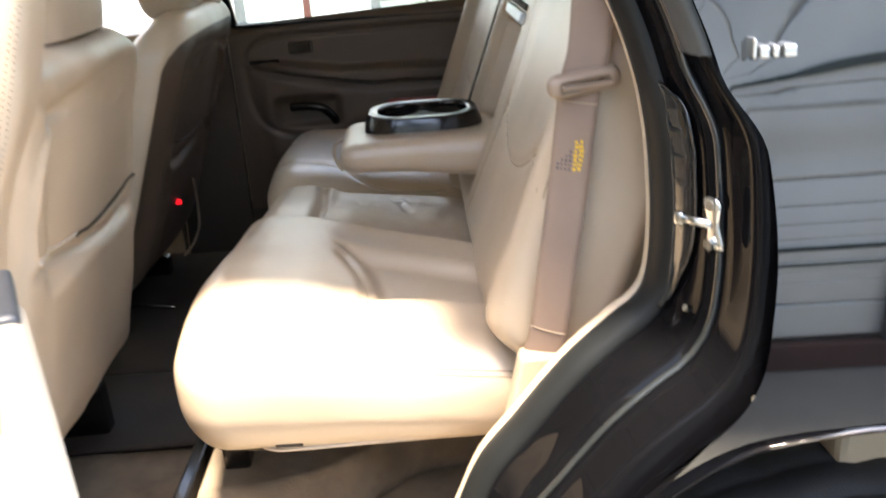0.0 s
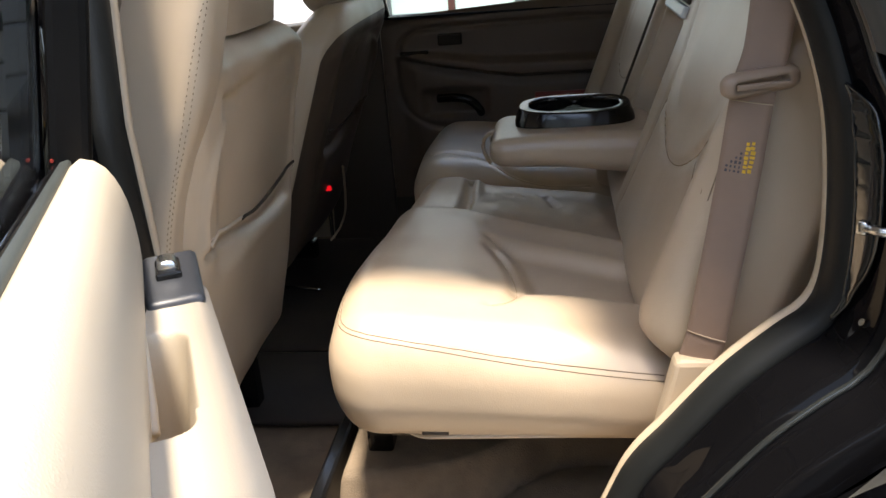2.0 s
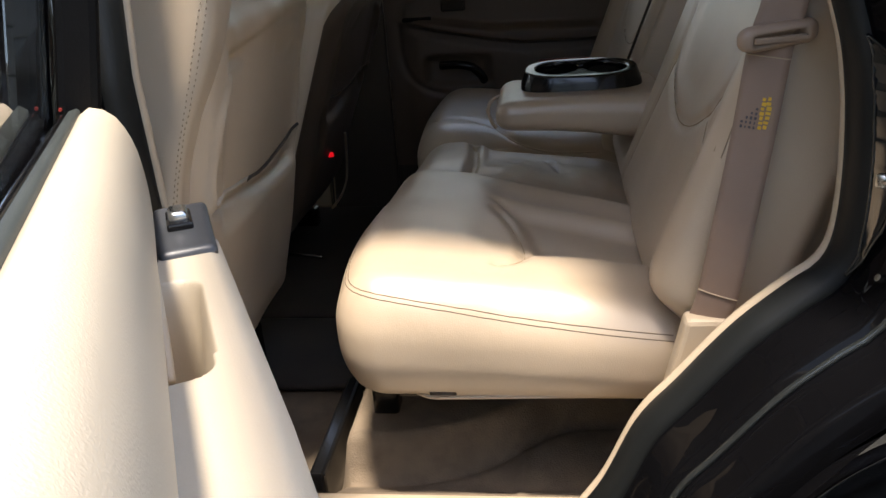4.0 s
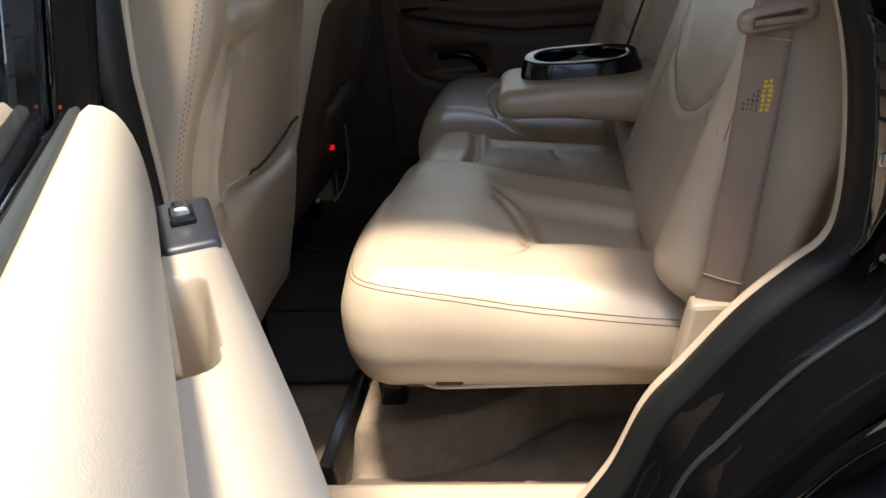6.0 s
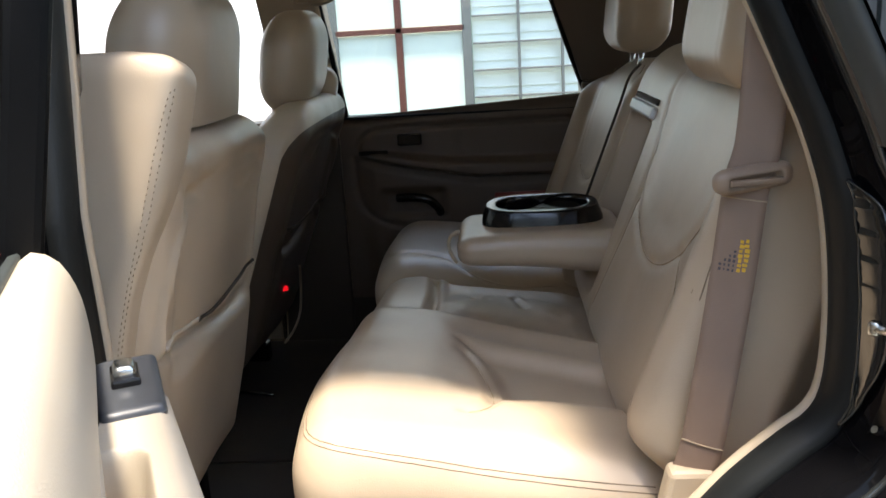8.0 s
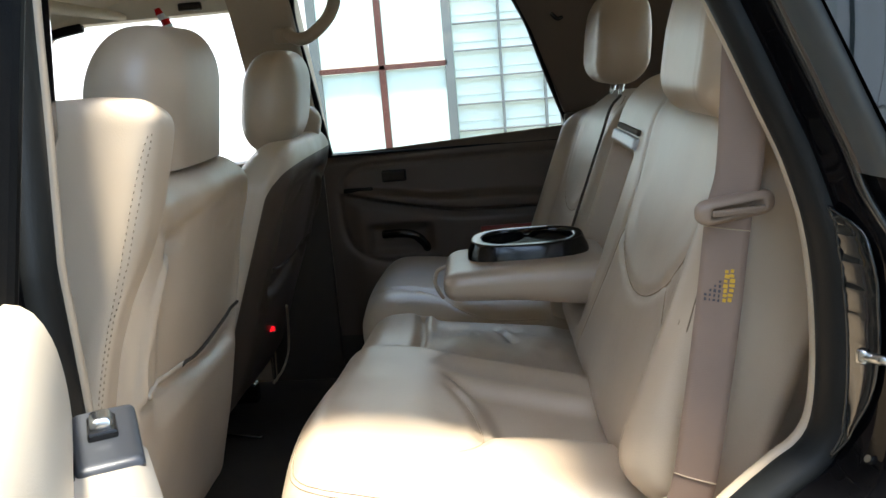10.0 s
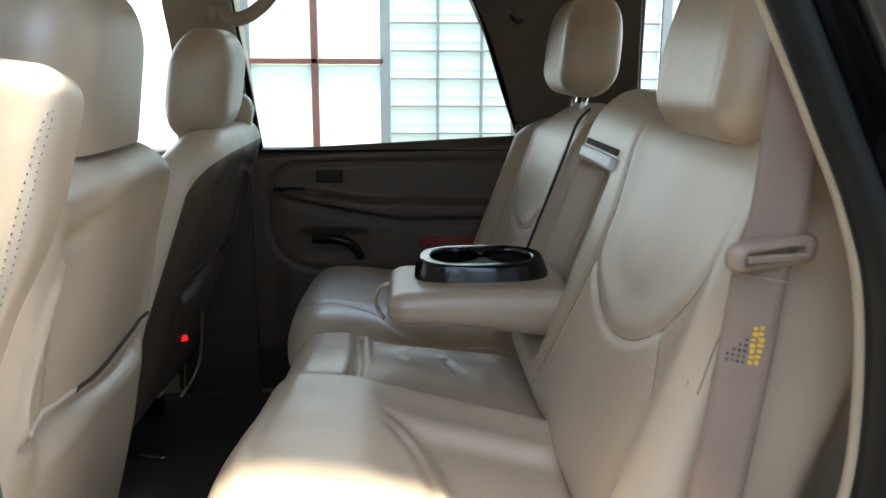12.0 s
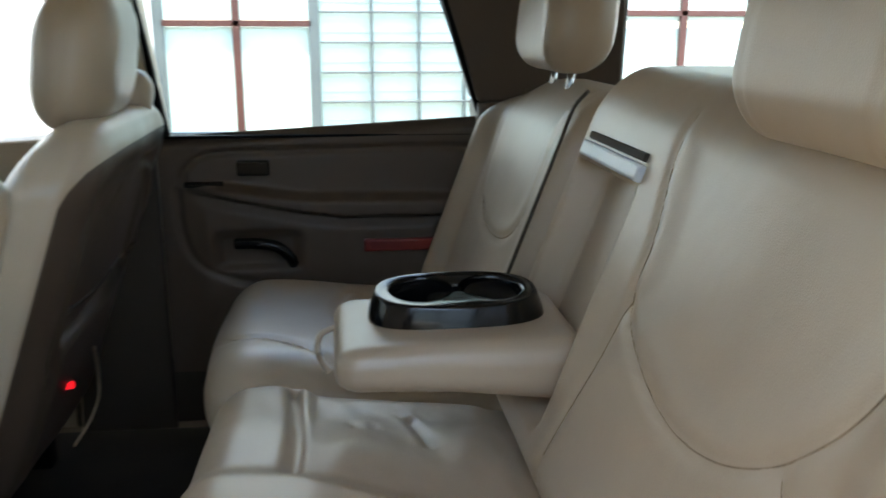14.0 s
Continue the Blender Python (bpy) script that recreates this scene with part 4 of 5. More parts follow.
def cushion_height(x, y):
    """Top of the near two-place cushion: a full outer place, a ridge and a lower, dished middle place."""
    back = np.maximum(x + 0.33, 0)
    ridge = -0.205 - 0.36 * np.maximum(x + 0.27, 0)
    z = 0.917 - 0.13 * back
    # sunk seating field of the outer place, with its front bolster sloping down into it
    field = inside(x, y, [(-0.250, -0.300), (-0.214, -0.365), (-0.196, -0.44), (-0.184, -0.505), (-0.184, -0.536), (-0.15, -0.528), (-0.10, -0.520), (-0.04, -0.520), (0.06, -0.52), (0.06, -0.36), (-0.03, -0.355), (-0.10, -0.335), (-0.16, -0.318), (-0.22, -0.298)], 0.034)
    z = z - 0.023 * field - 0.010 * step1(x, -0.278, -0.20) * step1(y, -0.54, -0.46) * (1 - step1(y, ridge - 0.06, ridge))
    # the middle place falls away beyond the ridge
    mid = step1(y, ridge - 0.012, ridge + 0.058)
    z = z - mid * (0.020 + 0.020 * step1(y, -0.12, 0.13))
    # its softly puffed pad
    px = step1(x, -0.290, -0.268)
    pad2 = px * step1(y, ridge - 0.005, ridge + 0.085)
    z = z - pad2 * (0.006 + 0.008 * step1(y, ridge + 0.03, -0.01) - 0.004 * step1(y, 0.03, 0.10))
    z = z + pad2 * 0.007 * bump1(x, -0.215, 0.050) * bump1(y, -0.055, 0.055) + pad2 * 0.009 * bump1(x, -0.085, 0.040) * bump1(y, -0.050, 0.065)
    z = z - pad2 * 0.005 * step1(x, -0.05, -0.02)
    return z


def rear_seat_wide():
    seat = thing("rear_seat", (-0.2, -0.32, 0.58), "beige leather two-place rear seat with armrest folded down", "car seat", group="rear bench")
    # cushion
    size = (0.46, 0.805, 0.165)
    v, f = pad(size, (0.060, 0.055, 0.060), 0.0055)
    x, y, z = v[:, 0] - 0.185, v[:, 1] - 0.2625, v[:, 2]
    top = cushion_height(x, y)
    w = (z + 0.0825) / 0.165
    bottom = 0.700
    zz = np.maximum(bottom + w * (top - bottom), 0.750 + 0.004 * (x < -0.3))
    up = step1(w, 0.72, 0.98)
    # seams, the deep tuck behind the middle bolster and creases in its pad
    s1 = seam(x, y, [(-0.226, -0.345), (-0.205, -0.40), (-0.190, -0.455), (-0.183, -0.505), (-0.184, -0.538), (-0.195, -0.556), (-0.214, -0.570)], 0.008)
    s2 = seam(x, y, [(-0.184, -0.525), (-0.12, -0.516), (-0.06, -0.518), (0.0, -0.520)], 0.007)
    s3 = seam(x, y, [(-0.291, -0.172), (-0.290, -0.05), (-0.297, 0.05), (-0.301, 0.10)], 0.0085)
    s4 = seam(x, y, [(-0.145, 0.035), (-0.137, 0.0), (-0.131, -0.03), (-0.128, -0.06)], 0.007)
    s5 = seam(x, y, [(-0.222, 0.012), (-0.216, -0.008)], 0.005) + seam(x, y, [(-0.196, 0.010), (-0.194, -0.012)], 0.005) + 0.7 * seam(x, y, [(-0.16, 0.05), (-0.146, 0.03)], 0.005) + 0.7 * seam(x, y, [(-0.135, 0.06), (-0.122, 0.036)], 0.005)
    zz = zz - up * (0.007 * s1 + 0.006 * s2 + 0.021 * s3 + 0.007 * s4 + 0.0028 * s5)
    rip = np.array([noise.noise((a * 14, b * 14, 1.7)) for a, b in zip(x, y)])
    rip2 = np.array([noise.noise((a * 38, b * 20, 4.2)) for a, b in zip(x, y)])
    midp = step1(x, -0.28, -0.25) * step1(y, -0.18, -0.14) * (1 - step1(y, 0.07, 0.10))
    zz = zz + up * (0.0025 * rip + 0.0018 * rip2 * midp)
    # flank: full below the top seam, drawn in at the foot
    near = step1(-y, 0.60, 0.665)
    y = y + near * (0.016 * (1 - step1(w, 0.15, 0.5)) - 0.008 * bump1(w, 0.6, 0.3))
    x = x + 0.02 * step1(-x, 0.30, 0.41) * (1 - step1(w, 0.0, 0.5))
    # the front of the outer place bows forward
    x = x - step1(-x, 0.20, 0.40) * (0.026 * bump1(y, -0.47, 0.17) - 0.004 * step1(y, -0.17, -0.1)) * (0.35 + 0.65 * step1(w, 0.1, 0.6))
    lay(mesh_object("cushion", np.column_stack([x, y, zz]), f, LEATHER), seat)
    keep = w > 0.93
    for line in ([(-0.205, -0.40), (-0.190, -0.455), (-0.183, -0.505), (-0.184, -0.538), (-0.195, -0.556), (-0.212, -0.568)],
                 [(-0.180, -0.524), (-0.12, -0.516), (-0.06, -0.518), (-0.01, -0.520)]):
        surface_line("seam_thread", line, np.column_stack([x, y]), zz, keep, seat, 0.0007, PALE_THREAD, (0, 1, 2), 0.0)
    # double top seam along the near flank and round the front
    tree = skin_of(np.column_stack([x, y, zz]), f)
    for dz in (0.0, -0.0095):
        pts = [(-0.425, -0.50, 0.902 + dz), (-0.425, -0.57, 0.907 + dz), (-0.405, -0.630, 0.911 + dz), (-0.37, -0.654, 0.909 + dz), (-0.30, -0.664, 0.899 + dz),
               (-0.20, -0.668, 0.880 + dz), (-0.10, -0.669, 0.863 + dz), (0.0, -0.666, 0.849 + dz)]
        skin_line("seam_stitch", pts, tree, seat, 0.0007, STITCH, 0.0001, 110, (0, -0.004, 0))
    lay(tube("hem", [(-0.345, -0.630, 0.757), (-0.31, -0.646, 0.748), (-0.27, -0.650, 0.749), (-0.15, -0.652, 0.752), (0.0, -0.65, 0.752)], 0.003, PIPING, None, n=40), seat)
    lay(part("hook_slot", box_bm((-0.305, -0.656, 0.755), (-0.27, -0.640, 0.760), 0.001), SEAM, None), seat)
    # frame and legs under the cushion
    lay(part("seat_frame", box_bm((-0.36, -0.60, 0.715), (0.03, 0.08, 0.75), 0.006), PLASTIC, None), seat)
    for yy in (-0.47, 0.02):
        lay(part("leg", box_bm((-0.425, yy - 0.02, 0.50), (-0.385, yy + 0.02, 0.752), 0.006), PLASTIC, None, "black steel seat leg"), seat)
        lay(part("leg", box_bm((-0.02, yy - 0.02, 0.50), (0.02, yy + 0.02, 0.73), 0.006), PLASTIC, None, "black steel seat leg"), seat)
    # backrest
    size = (0.22, 0.825, 0.47)
    v, f = pad(size, (0.055, 0.05, 0.07), 0.0065)
    x, y, z = v[:, 0] + 0.145, v[:, 1] - 0.2775, v[:, 2] + 1.07
    front = 1 - step1(x, 0.05, 0.12)
    fw = front
    bol = -0.031 * step1(-y, 0.575, 0.665) * (1 - 0.35 * step1(z, 1.12, 1.28))
    U = [(-0.185, 1.27), (-0.195, 1.215), (-0.22, 1.15), (-0.232, 1.088), (-0.30, 1.052), (-0.385, 1.036), (-0.455, 1.043), (-0.51, 1.065), (-0.548, 1.095), (-0.578, 1.135), (-0.600, 1.19), (-0.612, 1.25)]
    inU = inside(y, z, [(-0.185, 1.36)] + U + [(-0.612, 1.36)], 0.055)
    sU = seam(y, z, U, 0.0062)
    sL = seam(y, z, [(-0.229, 1.095), (-0.215, 1.03), (-0.19, 0.95), (-0.17, 0.87)], 0.008)
    sR = seam(y, z, [(-0.530, 1.08), (-0.60, 1.00), (-0.64, 0.92)], 0.009)
    # hollow behind the lowered armrest
    hol = step1(y, -0.135, -0.115) * (1 - step1(y, 0.085, 0.10)) * (1 - step1(z, 1.17, 1.19)) * step1(z, 0.90, 0.93)
    wr = np.array([noise.noise((a * 9, b * 9, 7.7)) for a, b in zip(y, z)])
    x = x + fw * (bol + 0.0045 * inU + 0.0042 * sU + 0.0035 * sL + 0.003 * sR + 0.055 * hol + 0.0025 * wr)
    x = 0.035 + (x - 0.035) * (1 - 0.34 * step1(-y, 0.60, 0.67))
    # shoulders rounded over towards the outer side
    z = z - 0.035 * step1(-y, 0.60, 0.69) * step1(z, 1.15, 1.30)
    x = x + LEAN_BACK * (z - 1.05)
    # the foot of the near bolster swells forward
    x = x + 0.06 * (1 - step1(z, 0.845, 0.95)) ** 2 * step1(-y, 0.5, 0.66)
    lay(mesh_object("backrest", np.column_stack([x, y, z]), f, LEATHER), seat)
    keep = fw > 0.9
    for line in (U, [(-0.229, 1.095), (-0.215, 1.03), (-0.19, 0.95), (-0.177, 0.90)], [(-0.535, 1.075), (-0.60, 1.00), (-0.634, 0.93)]):
        surface_line("seam_thread", line, np.column_stack([y, z]), x, keep, seat, 0.0007, DARK_THREAD, (1, 2, 0), 0.0, 90)
    # twin stitching down the near bolster
    side = (y < -0.62) & (x < 0.12)
    for off in (0.0, 0.007):
        surface_line("seam_stitch", [(0.066 + off, 1.17), (0.054 + off, 1.14), (0.040 + off, 1.10), (0.030 + off, 1.068)],
                     np.column_stack([x, z]), y, side, seat, 0.0008, STITCH, (0, 2, 1), -0.0005, 40)
    # pale bezel of the middle belt
    b = box_bm((-0.006, -0.105, -0.010), (0.010, 0.105, 0.010), 0.004)
    bmesh.ops.transform(b, matrix=pose(0.088, -0.035, 1.203, 0, 20, 0) , verts=b.verts)
    lay(part("belt_bezel", b, BEZEL, None, "pale grey plastic bezel"), seat)
    b = box_bm((-0.002, -0.10, -0.005), (0.012, 0.10, 0.005), 0.002)
    bmesh.ops.transform(b, matrix=pose(0.094, -0.035, 1.220, 0, 20, 0), verts=b.verts)
    lay(part("belt_slot", b, SEAM, None), seat)
    headrest(seat, -0.43)
    armrest(seat)
    b = box_bm((0.002, -0.722, 0.80), (0.050, -0.692, 0.894), 0.006)
    for q in b.verts:
        q.co.x -= 0.22 * max(0.0, 0.895 - q.co.z)
    lay(part("hinge_cover", b, TRIM, None, "tan belt anchor cover"), seat)
    return seat


def headrest(seat, yc, x0=0.155, z0=1.365, lean=LEAN_BACK, dims=(0.125, 0.275, 0.20), posts=True, mat=None):
    v, f = pad(dims, (0.05, 0.048, 0.055), 0.006)
    h = dims[2]
    u = (v[:, 2] + h / 2) / h
    y = v[:, 1] * (1 - 0.16 * step1(u, 0.45, 1.0)) * (1 - 0.10 * (1 - step1(u, 0.0, 0.35)))
    x = v[:, 0] * (1 - 0.12 * step1(u, 0.5, 1.0)) + 0.010 * (1 - (v[:, 1] / (dims[1] / 2)) ** 2) * np.sign(-v[:, 0]) * 0.6
    y = y + 0
    sm = seam(v[:, 1], v[:, 2], [(-dims[1] / 2 + 0.05, -h / 2), (-dims[1] / 2 + 0.045, 0.0), (-dims[1] / 2 + 0.06, h / 2)], 0.004)
    sm = sm + seam(v[:, 1], v[:, 2], [(dims[1] / 2 - 0.05, -h / 2), (dims[1] / 2 - 0.045, 0.0), (dims[1] / 2 - 0.06, h / 2)], 0.004)
    x = x - 0.0018 * sm * np.sign(v[:, 0])
    z = v[:, 2]
    x = x + lean * 0.4 * z
    hr = lay(mesh_object("headrest", np.column_stack([x + x0, y + yc, z + z0]), f, mat or LEATHER), seat)
    if posts:
        for dy in (-0.055, 0.055):
            o = part("post", cyl_bm((x0 - 0.008, yc + dy, z0 - h / 2 - 0.06), (x0 + 0.002, yc + dy, z0 - h / 2 + 0.02), 0.006, 12), CHROME, None, "chrome headrest post", smooth=True)
            lay(o, seat)
    return hr


def armrest(seat):
    v, f = pad((0.30, 0.218, 0.062), (0.03, 0.026, 0.024), 0.005)
    x, y, z = v[:, 0], v[:, 1], v[:, 2]
    w = (z + 0.031) / 0.062
    z = z * (1 - 0.15 * step1(-x, 0.0, 0.15)) - 0.018 * (1 - w) * step1(x, -0.05, 0.15)
    z = z - 0.003 * seam(x, z, [(-0.14, 0.012), (0.15, 0.012)], 0.004)
    lay(mesh_object("armrest", np.column_stack([x - 0.092, y - 0.004, z + 0.9745]), f, LEATHER, None, "fold-down leather armrest"), seat)
    # cup holder: an oval collar with two wells
    n = 72
    cx, cy, zb, zt = -0.088, 0.012, 1.003, 1.036

    def ring(k, rx, ry, z):
        w = 2 * math.pi * k / n
        e = 2.6
        c, s = math.cos(w), math.sin(w)
        return (cx + rx * math.copysign(abs(c) ** (2 / e), c), cy + ry * math.copysign(abs(s) ** (2 / e), s), z)

    v, f = [], []
    rings = [(0.112, 0.066, zb - 0.004), (0.110, 0.064, zb + 0.01), (0.1025, 0.0585, zt - 0.004), (0.1015, 0.0575, zt - 0.0012), (0.0995, 0.0555, zt), (0.0985, 0.0545, zt)]
    for rx, ry, z in rings:
        v += [ring(k, rx, ry, z) for k in range(n)]
    # inner edge: two overlapping round wells
    inner = []
    for k in range(n):
        w = 2 * math.pi * k / n
        r = 0.0405
        best = None
        c, s = math.cos(w), math.sin(w)
        # distance from the centre to the union of two circles at +-0.044
        for sgn in (-1, 1):
            ox = 0.044 * sgn
            disc = r * r - (ox * s) ** 2
            if disc >= 0:
                t = ox * c + math.sqrt(disc)
                if t > 0 and (best is None or t > best):
                    best = t
        best = max(best or 0, 0.012)
        inner.append((cx + best * c, cy + best * s))
    for z, k in ((zt, 1.03), (zt - 0.0006, 1.0), (zt - 0.004, 0.985), (zb + 0.002, 0.93)):
        v += [(cx + (a0 - cx) * k, cy + (b0 - cy) * k, z) for a0, b0 in inner]
    for i in range(len(rings) + 3):
        for k in range(n):
            f.append((i * n + k, i * n + (k + 1) % n, (i + 1) * n + (k + 1) % n, (i + 1) * n + k))
    f.append(tuple((len(rings) + 3) * n + k for k in range(n - 1, -1, -1)))
    v = [(a0, b0, c0 + 0.09 * (b0 - cy) * step1(c0, zb, zt)) for a0, b0, c0 in v]
    cup = mesh_object("cup_holder", v, f, PLASTIC, None, "glossy black twin cup holder")
    lay(cup, seat)
    # pull strap at the tip
    lay(tube("pull_strap", [(-0.238, 0.03, 0.985), (-0.258, 0.03, 0.975), (-0.264, 0.03, 0.955), (-0.258, 0.03, 0.935), (-0.250, 0.03, 0.922)], 0.004, LEATHER, None, "leather pull strap", n=24), seat)


def rear_seat_single():
    seat = thing("rear_seat", (-0.2, 0.4, 0.58), "beige leather single rear seat beside the far door", "car seat", group="rear bench")
    v, f = pad((0.485, 0.53, 0.165), (0.075, 0.10, 0.075), 0.007)
    x, y, z = v[:, 0] - 0.197, v[:, 1] + 0.410, v[:, 2]
    line = [(-0.05, 0.17), (-0.15, 0.165), (-0.225, 0.185), (-0.285, 0.25), (-0.35, 0.285), (-0.40, 0.30), (-0.425, 0.34)]
    top = 0.880 - 0.11 * np.maximum(x + 0.33, 0) - 0.010 * step1(x, -0.225, -0.185) * step1(y, 0.30, 0.34) * (1 - step1(y, 0.58, 0.62))
    w = (z + 0.0825) / 0.165
    s1 = seam(x, y, line, 0.007) + seam(x, y, [(-0.225, 0.34), (-0.24, 0.45), (-0.22, 0.55)], 0.008)
    zz = 0.715 + w * (top - 0.715) - 0.006 * s1 * step1(w, 0.6, 0.9)
    zz = zz + 0.002 * np.array([noise.noise((a * 12, b * 12, 6.1)) for a, b in zip(x, y)]) * step1(w, 0.7, 0.95)
    x = x - 0.012 * bump1(y, 0.40, 0.17) * step1(-x, 0.25, 0.42)
    lay(mesh_object("cushion", np.column_stack([x, y, zz]), f, LEATHER), seat)
    surface_line("seam_stitch", line, np.column_stack([x, y]), zz, w > 0.55, seat, 0.0012, PIPING, (0, 1, 2), 0.0003)
    lay(part("seat_frame", box_bm((-0.36, 0.14, 0.715), (0.03, 0.62, 0.75), 0.006), PLASTIC, None), seat)
    for yy in (0.18, 0.58):
        lay(part("leg", box_bm((-0.37, yy - 0.02, 0.50), (-0.33, yy + 0.02, 0.73), 0.006), PLASTIC, None, "black steel seat leg"), seat)
    v, f = pad((0.15, 0.55, 0.455), (0.055, 0.06, 0.08), 0.008)
    x, y, z = v[:, 0] + 0.11, v[:, 1] + 0.415, v[:, 2] + 1.035
    front = 1 - step1(x, 0.05, 0.12)
    bol = -0.045 * step1(y, 0.60, 0.67) - 0.02 * (1 - step1(y, 0.15, 0.22))
    U = [(0.25, 1.26), (0.235, 1.15), (0.25, 1.06), (0.32, 1.02), (0.44, 1.015), (0.54, 1.05), (0.58, 1.12), (0.59, 1.24)]
    x = x + front * (bol + 0.006 * seam(y, z, U, 0.006) + 0.005 * inside(y, z, [(0.25, 1.33)] + U + [(0.59, 1.33)], 0.05))
    z = z - 0.05 * step1(y, 0.50, 0.69) * step1(z, 1.12, 1.29) - 0.015 * (1 - step1(y, 0.14, 0.22)) * step1(z, 1.12, 1.29)
    x = x + LEAN_BACK * (z - 1.05)
    lay(mesh_object("backrest", np.column_stack([x, y, z]), f, LEATHER), seat)
    surface_line("seam_thread", U, np.column_stack([y, z]), x, front > 0.9, seat, 0.0008, DARK_THREAD, (1, 2, 0), 0.0, 70)
    lay(tube("piping", [(0.02 + 0.37 * (q - 1.05), 0.146, q) for q in (0.90, 1.0, 1.1, 1.2, 1.245)] + [(0.115, 0.155, 1.268)], 0.0028, SEAM, None, n=40), seat)
    headrest(seat, 0.44, z0=1.380, lean=0.22)
    return seat


# ---- front seats ----
def front_seat(name_label, at, mirror, rake=0.22, back=None):
    """Built for the driver's place, centre line at y = 0; mirrored by -1 in y for the passenger."""
    seat = thing("front_seat", at, name_label, "car seat", group="front seats")
    m = mirror
    v, f = pad((0.135, 0.515, 0.585 if m > 0 else 0.60), (0.055, 0.07, 0.042 if m > 0 else 0.09), 0.006)
    x, y, z = v[:, 0] - 0.066, v[:, 1], v[:, 2] + (0.957 if m > 0 else 0.965)
    rear = step1(x, -0.05, 0.0)
    panel = step1(y, -0.185, -0.15) * (1 - step1(y, 0.175, 0.205)) * (1 - step1(z, 1.165, 1.195)) * step1(z, 0.70, 0.74)
    edge = seam(y, z, [(-0.208, 0.99), (-0.206, 1.05), (-0.197, 1.098), (-0.178, 1.130), (-0.155, 1.150)], 0.006)
    top = seam(y, z, [(-0.168, 1.17), (0.0, 1.19), (0.15, 1.188), (0.195, 1.16), (0.205, 1.0), (0.20, 0.9)], 0.009)
    lip = seam(y, z, [(-0.20, 0.985), (-0.10, 0.975), (0.0, 0.958), (0.09, 0.948), (0.17, 0.955)], 0.008)
    fold = np.array([noise.noise((a * 7, b * 5, 2.3)) for a, b in zip(y, z)])
    fold2 = np.array([noise.noise((a * 16 + b * 10, b * 7, 5.3)) for a, b in zip(y, z)])
    crease = seam(y, z, [(-0.19, 1.20), (-0.15, 1.175), (-0.09, 1.165)], 0.010) + seam(y, z, [(0.225, 1.15), (0.215, 1.08), (0.222, 1.00), (0.21, 0.93)], 0.012)
    crease = crease + 0.8 * seam(y, z, [(-0.225, 1.10), (-0.215, 1.04), (-0.228, 0.97)], 0.010) + 0.6 * seam(y, z, [(0.05, 1.15), (0.10, 1.135), (0.145, 1.14)], 0.010)
    below = panel * (1 - step1(z, 0.93, 0.965))
    x = x + rear * (-0.008 * panel + 0.008 * edge - 0.005 * top + 0.012 * below - 0.012 * lip - 0.005 * crease + 0.006 * fold + 0.004 * fold2 * (1 - panel))
    x = x + rear * (-0.02) * step1(np.abs(y), 0.212, 0.257)
    z = z - 0.03 * step1(np.abs(y), 0.12, 0.25) * step1(z, 1.15, 1.265) * (y * 1 > 0)
    x = x + rake * (z - 1.22)
    # the rear panel is a part of its own inside the leather surround
    tree = skin_of([tuple(q) for q in np.column_stack([x, y, z])], f)
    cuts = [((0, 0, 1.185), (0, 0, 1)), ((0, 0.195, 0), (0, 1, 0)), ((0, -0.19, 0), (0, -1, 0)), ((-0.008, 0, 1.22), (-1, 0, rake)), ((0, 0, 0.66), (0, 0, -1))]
    # on the passenger seat the cut follows where the back falls into shade
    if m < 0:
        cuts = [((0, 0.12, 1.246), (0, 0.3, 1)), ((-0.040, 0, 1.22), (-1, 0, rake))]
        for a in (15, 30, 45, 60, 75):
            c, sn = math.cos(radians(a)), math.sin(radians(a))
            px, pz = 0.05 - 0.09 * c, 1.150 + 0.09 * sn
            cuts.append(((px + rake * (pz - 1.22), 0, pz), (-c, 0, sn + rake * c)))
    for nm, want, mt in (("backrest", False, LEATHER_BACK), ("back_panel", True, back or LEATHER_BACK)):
        bm = bmesh.new()
        vs = [bm.verts.new(q) for q in np.column_stack([x, y, z])]
        for q in f:
            bm.faces.new([vs[k] for k in q])
        for co, no in cuts:
            bmesh.ops.bisect_plane(bm, geom=bm.verts[:] + bm.edges[:] + bm.faces[:], plane_co=co, plane_no=no)
        gone = [q for q in bm.faces if all((q.calc_center_median() - Vector(co)).dot(Vector(no)) < 0 for co, no in cuts) != want]
        bmesh.ops.delete(bm, geom=gone, context="FACES")
        bmesh.ops.transform(bm, matrix=Matrix.Diagonal((1, m, 1, 1)), verts=bm.verts)
        part(nm, bm, mt, seat, "seat back darkened for shade" if back and want else "", smooth=True)
    # belt tower on the outer shoulder
    if m > 0:
        v, f = pad((0.15, 0.078, 0.485), (0.035, 0.026, 0.030), 0.0055, 2.4)
        x, y, z = v[:, 0] - 0.064, v[:, 1] - 0.233, v[:, 2] + 1.125
    else:
        v, f = pad((0.10, 0.085, 0.26), (0.045, 0.04, 0.045), 0.0065)
        x, y, z = v[:, 0] - 0.072 - 0.12 * v[:, 2], v[:, 1] - 0.165, v[:, 2] + 1.195
    wr = np.array([noise.noise((a * 12, b * 8, c * 8)) for a, b, c in zip(x, y, z)])
    x = x + rake * (z - 1.22) + 0.004 * wr
    if m > 0:
        x = x - 0.034 * step1(v[:, 0], 0.0, 0.06) * (1 - step1(z, 1.04, 1.24))
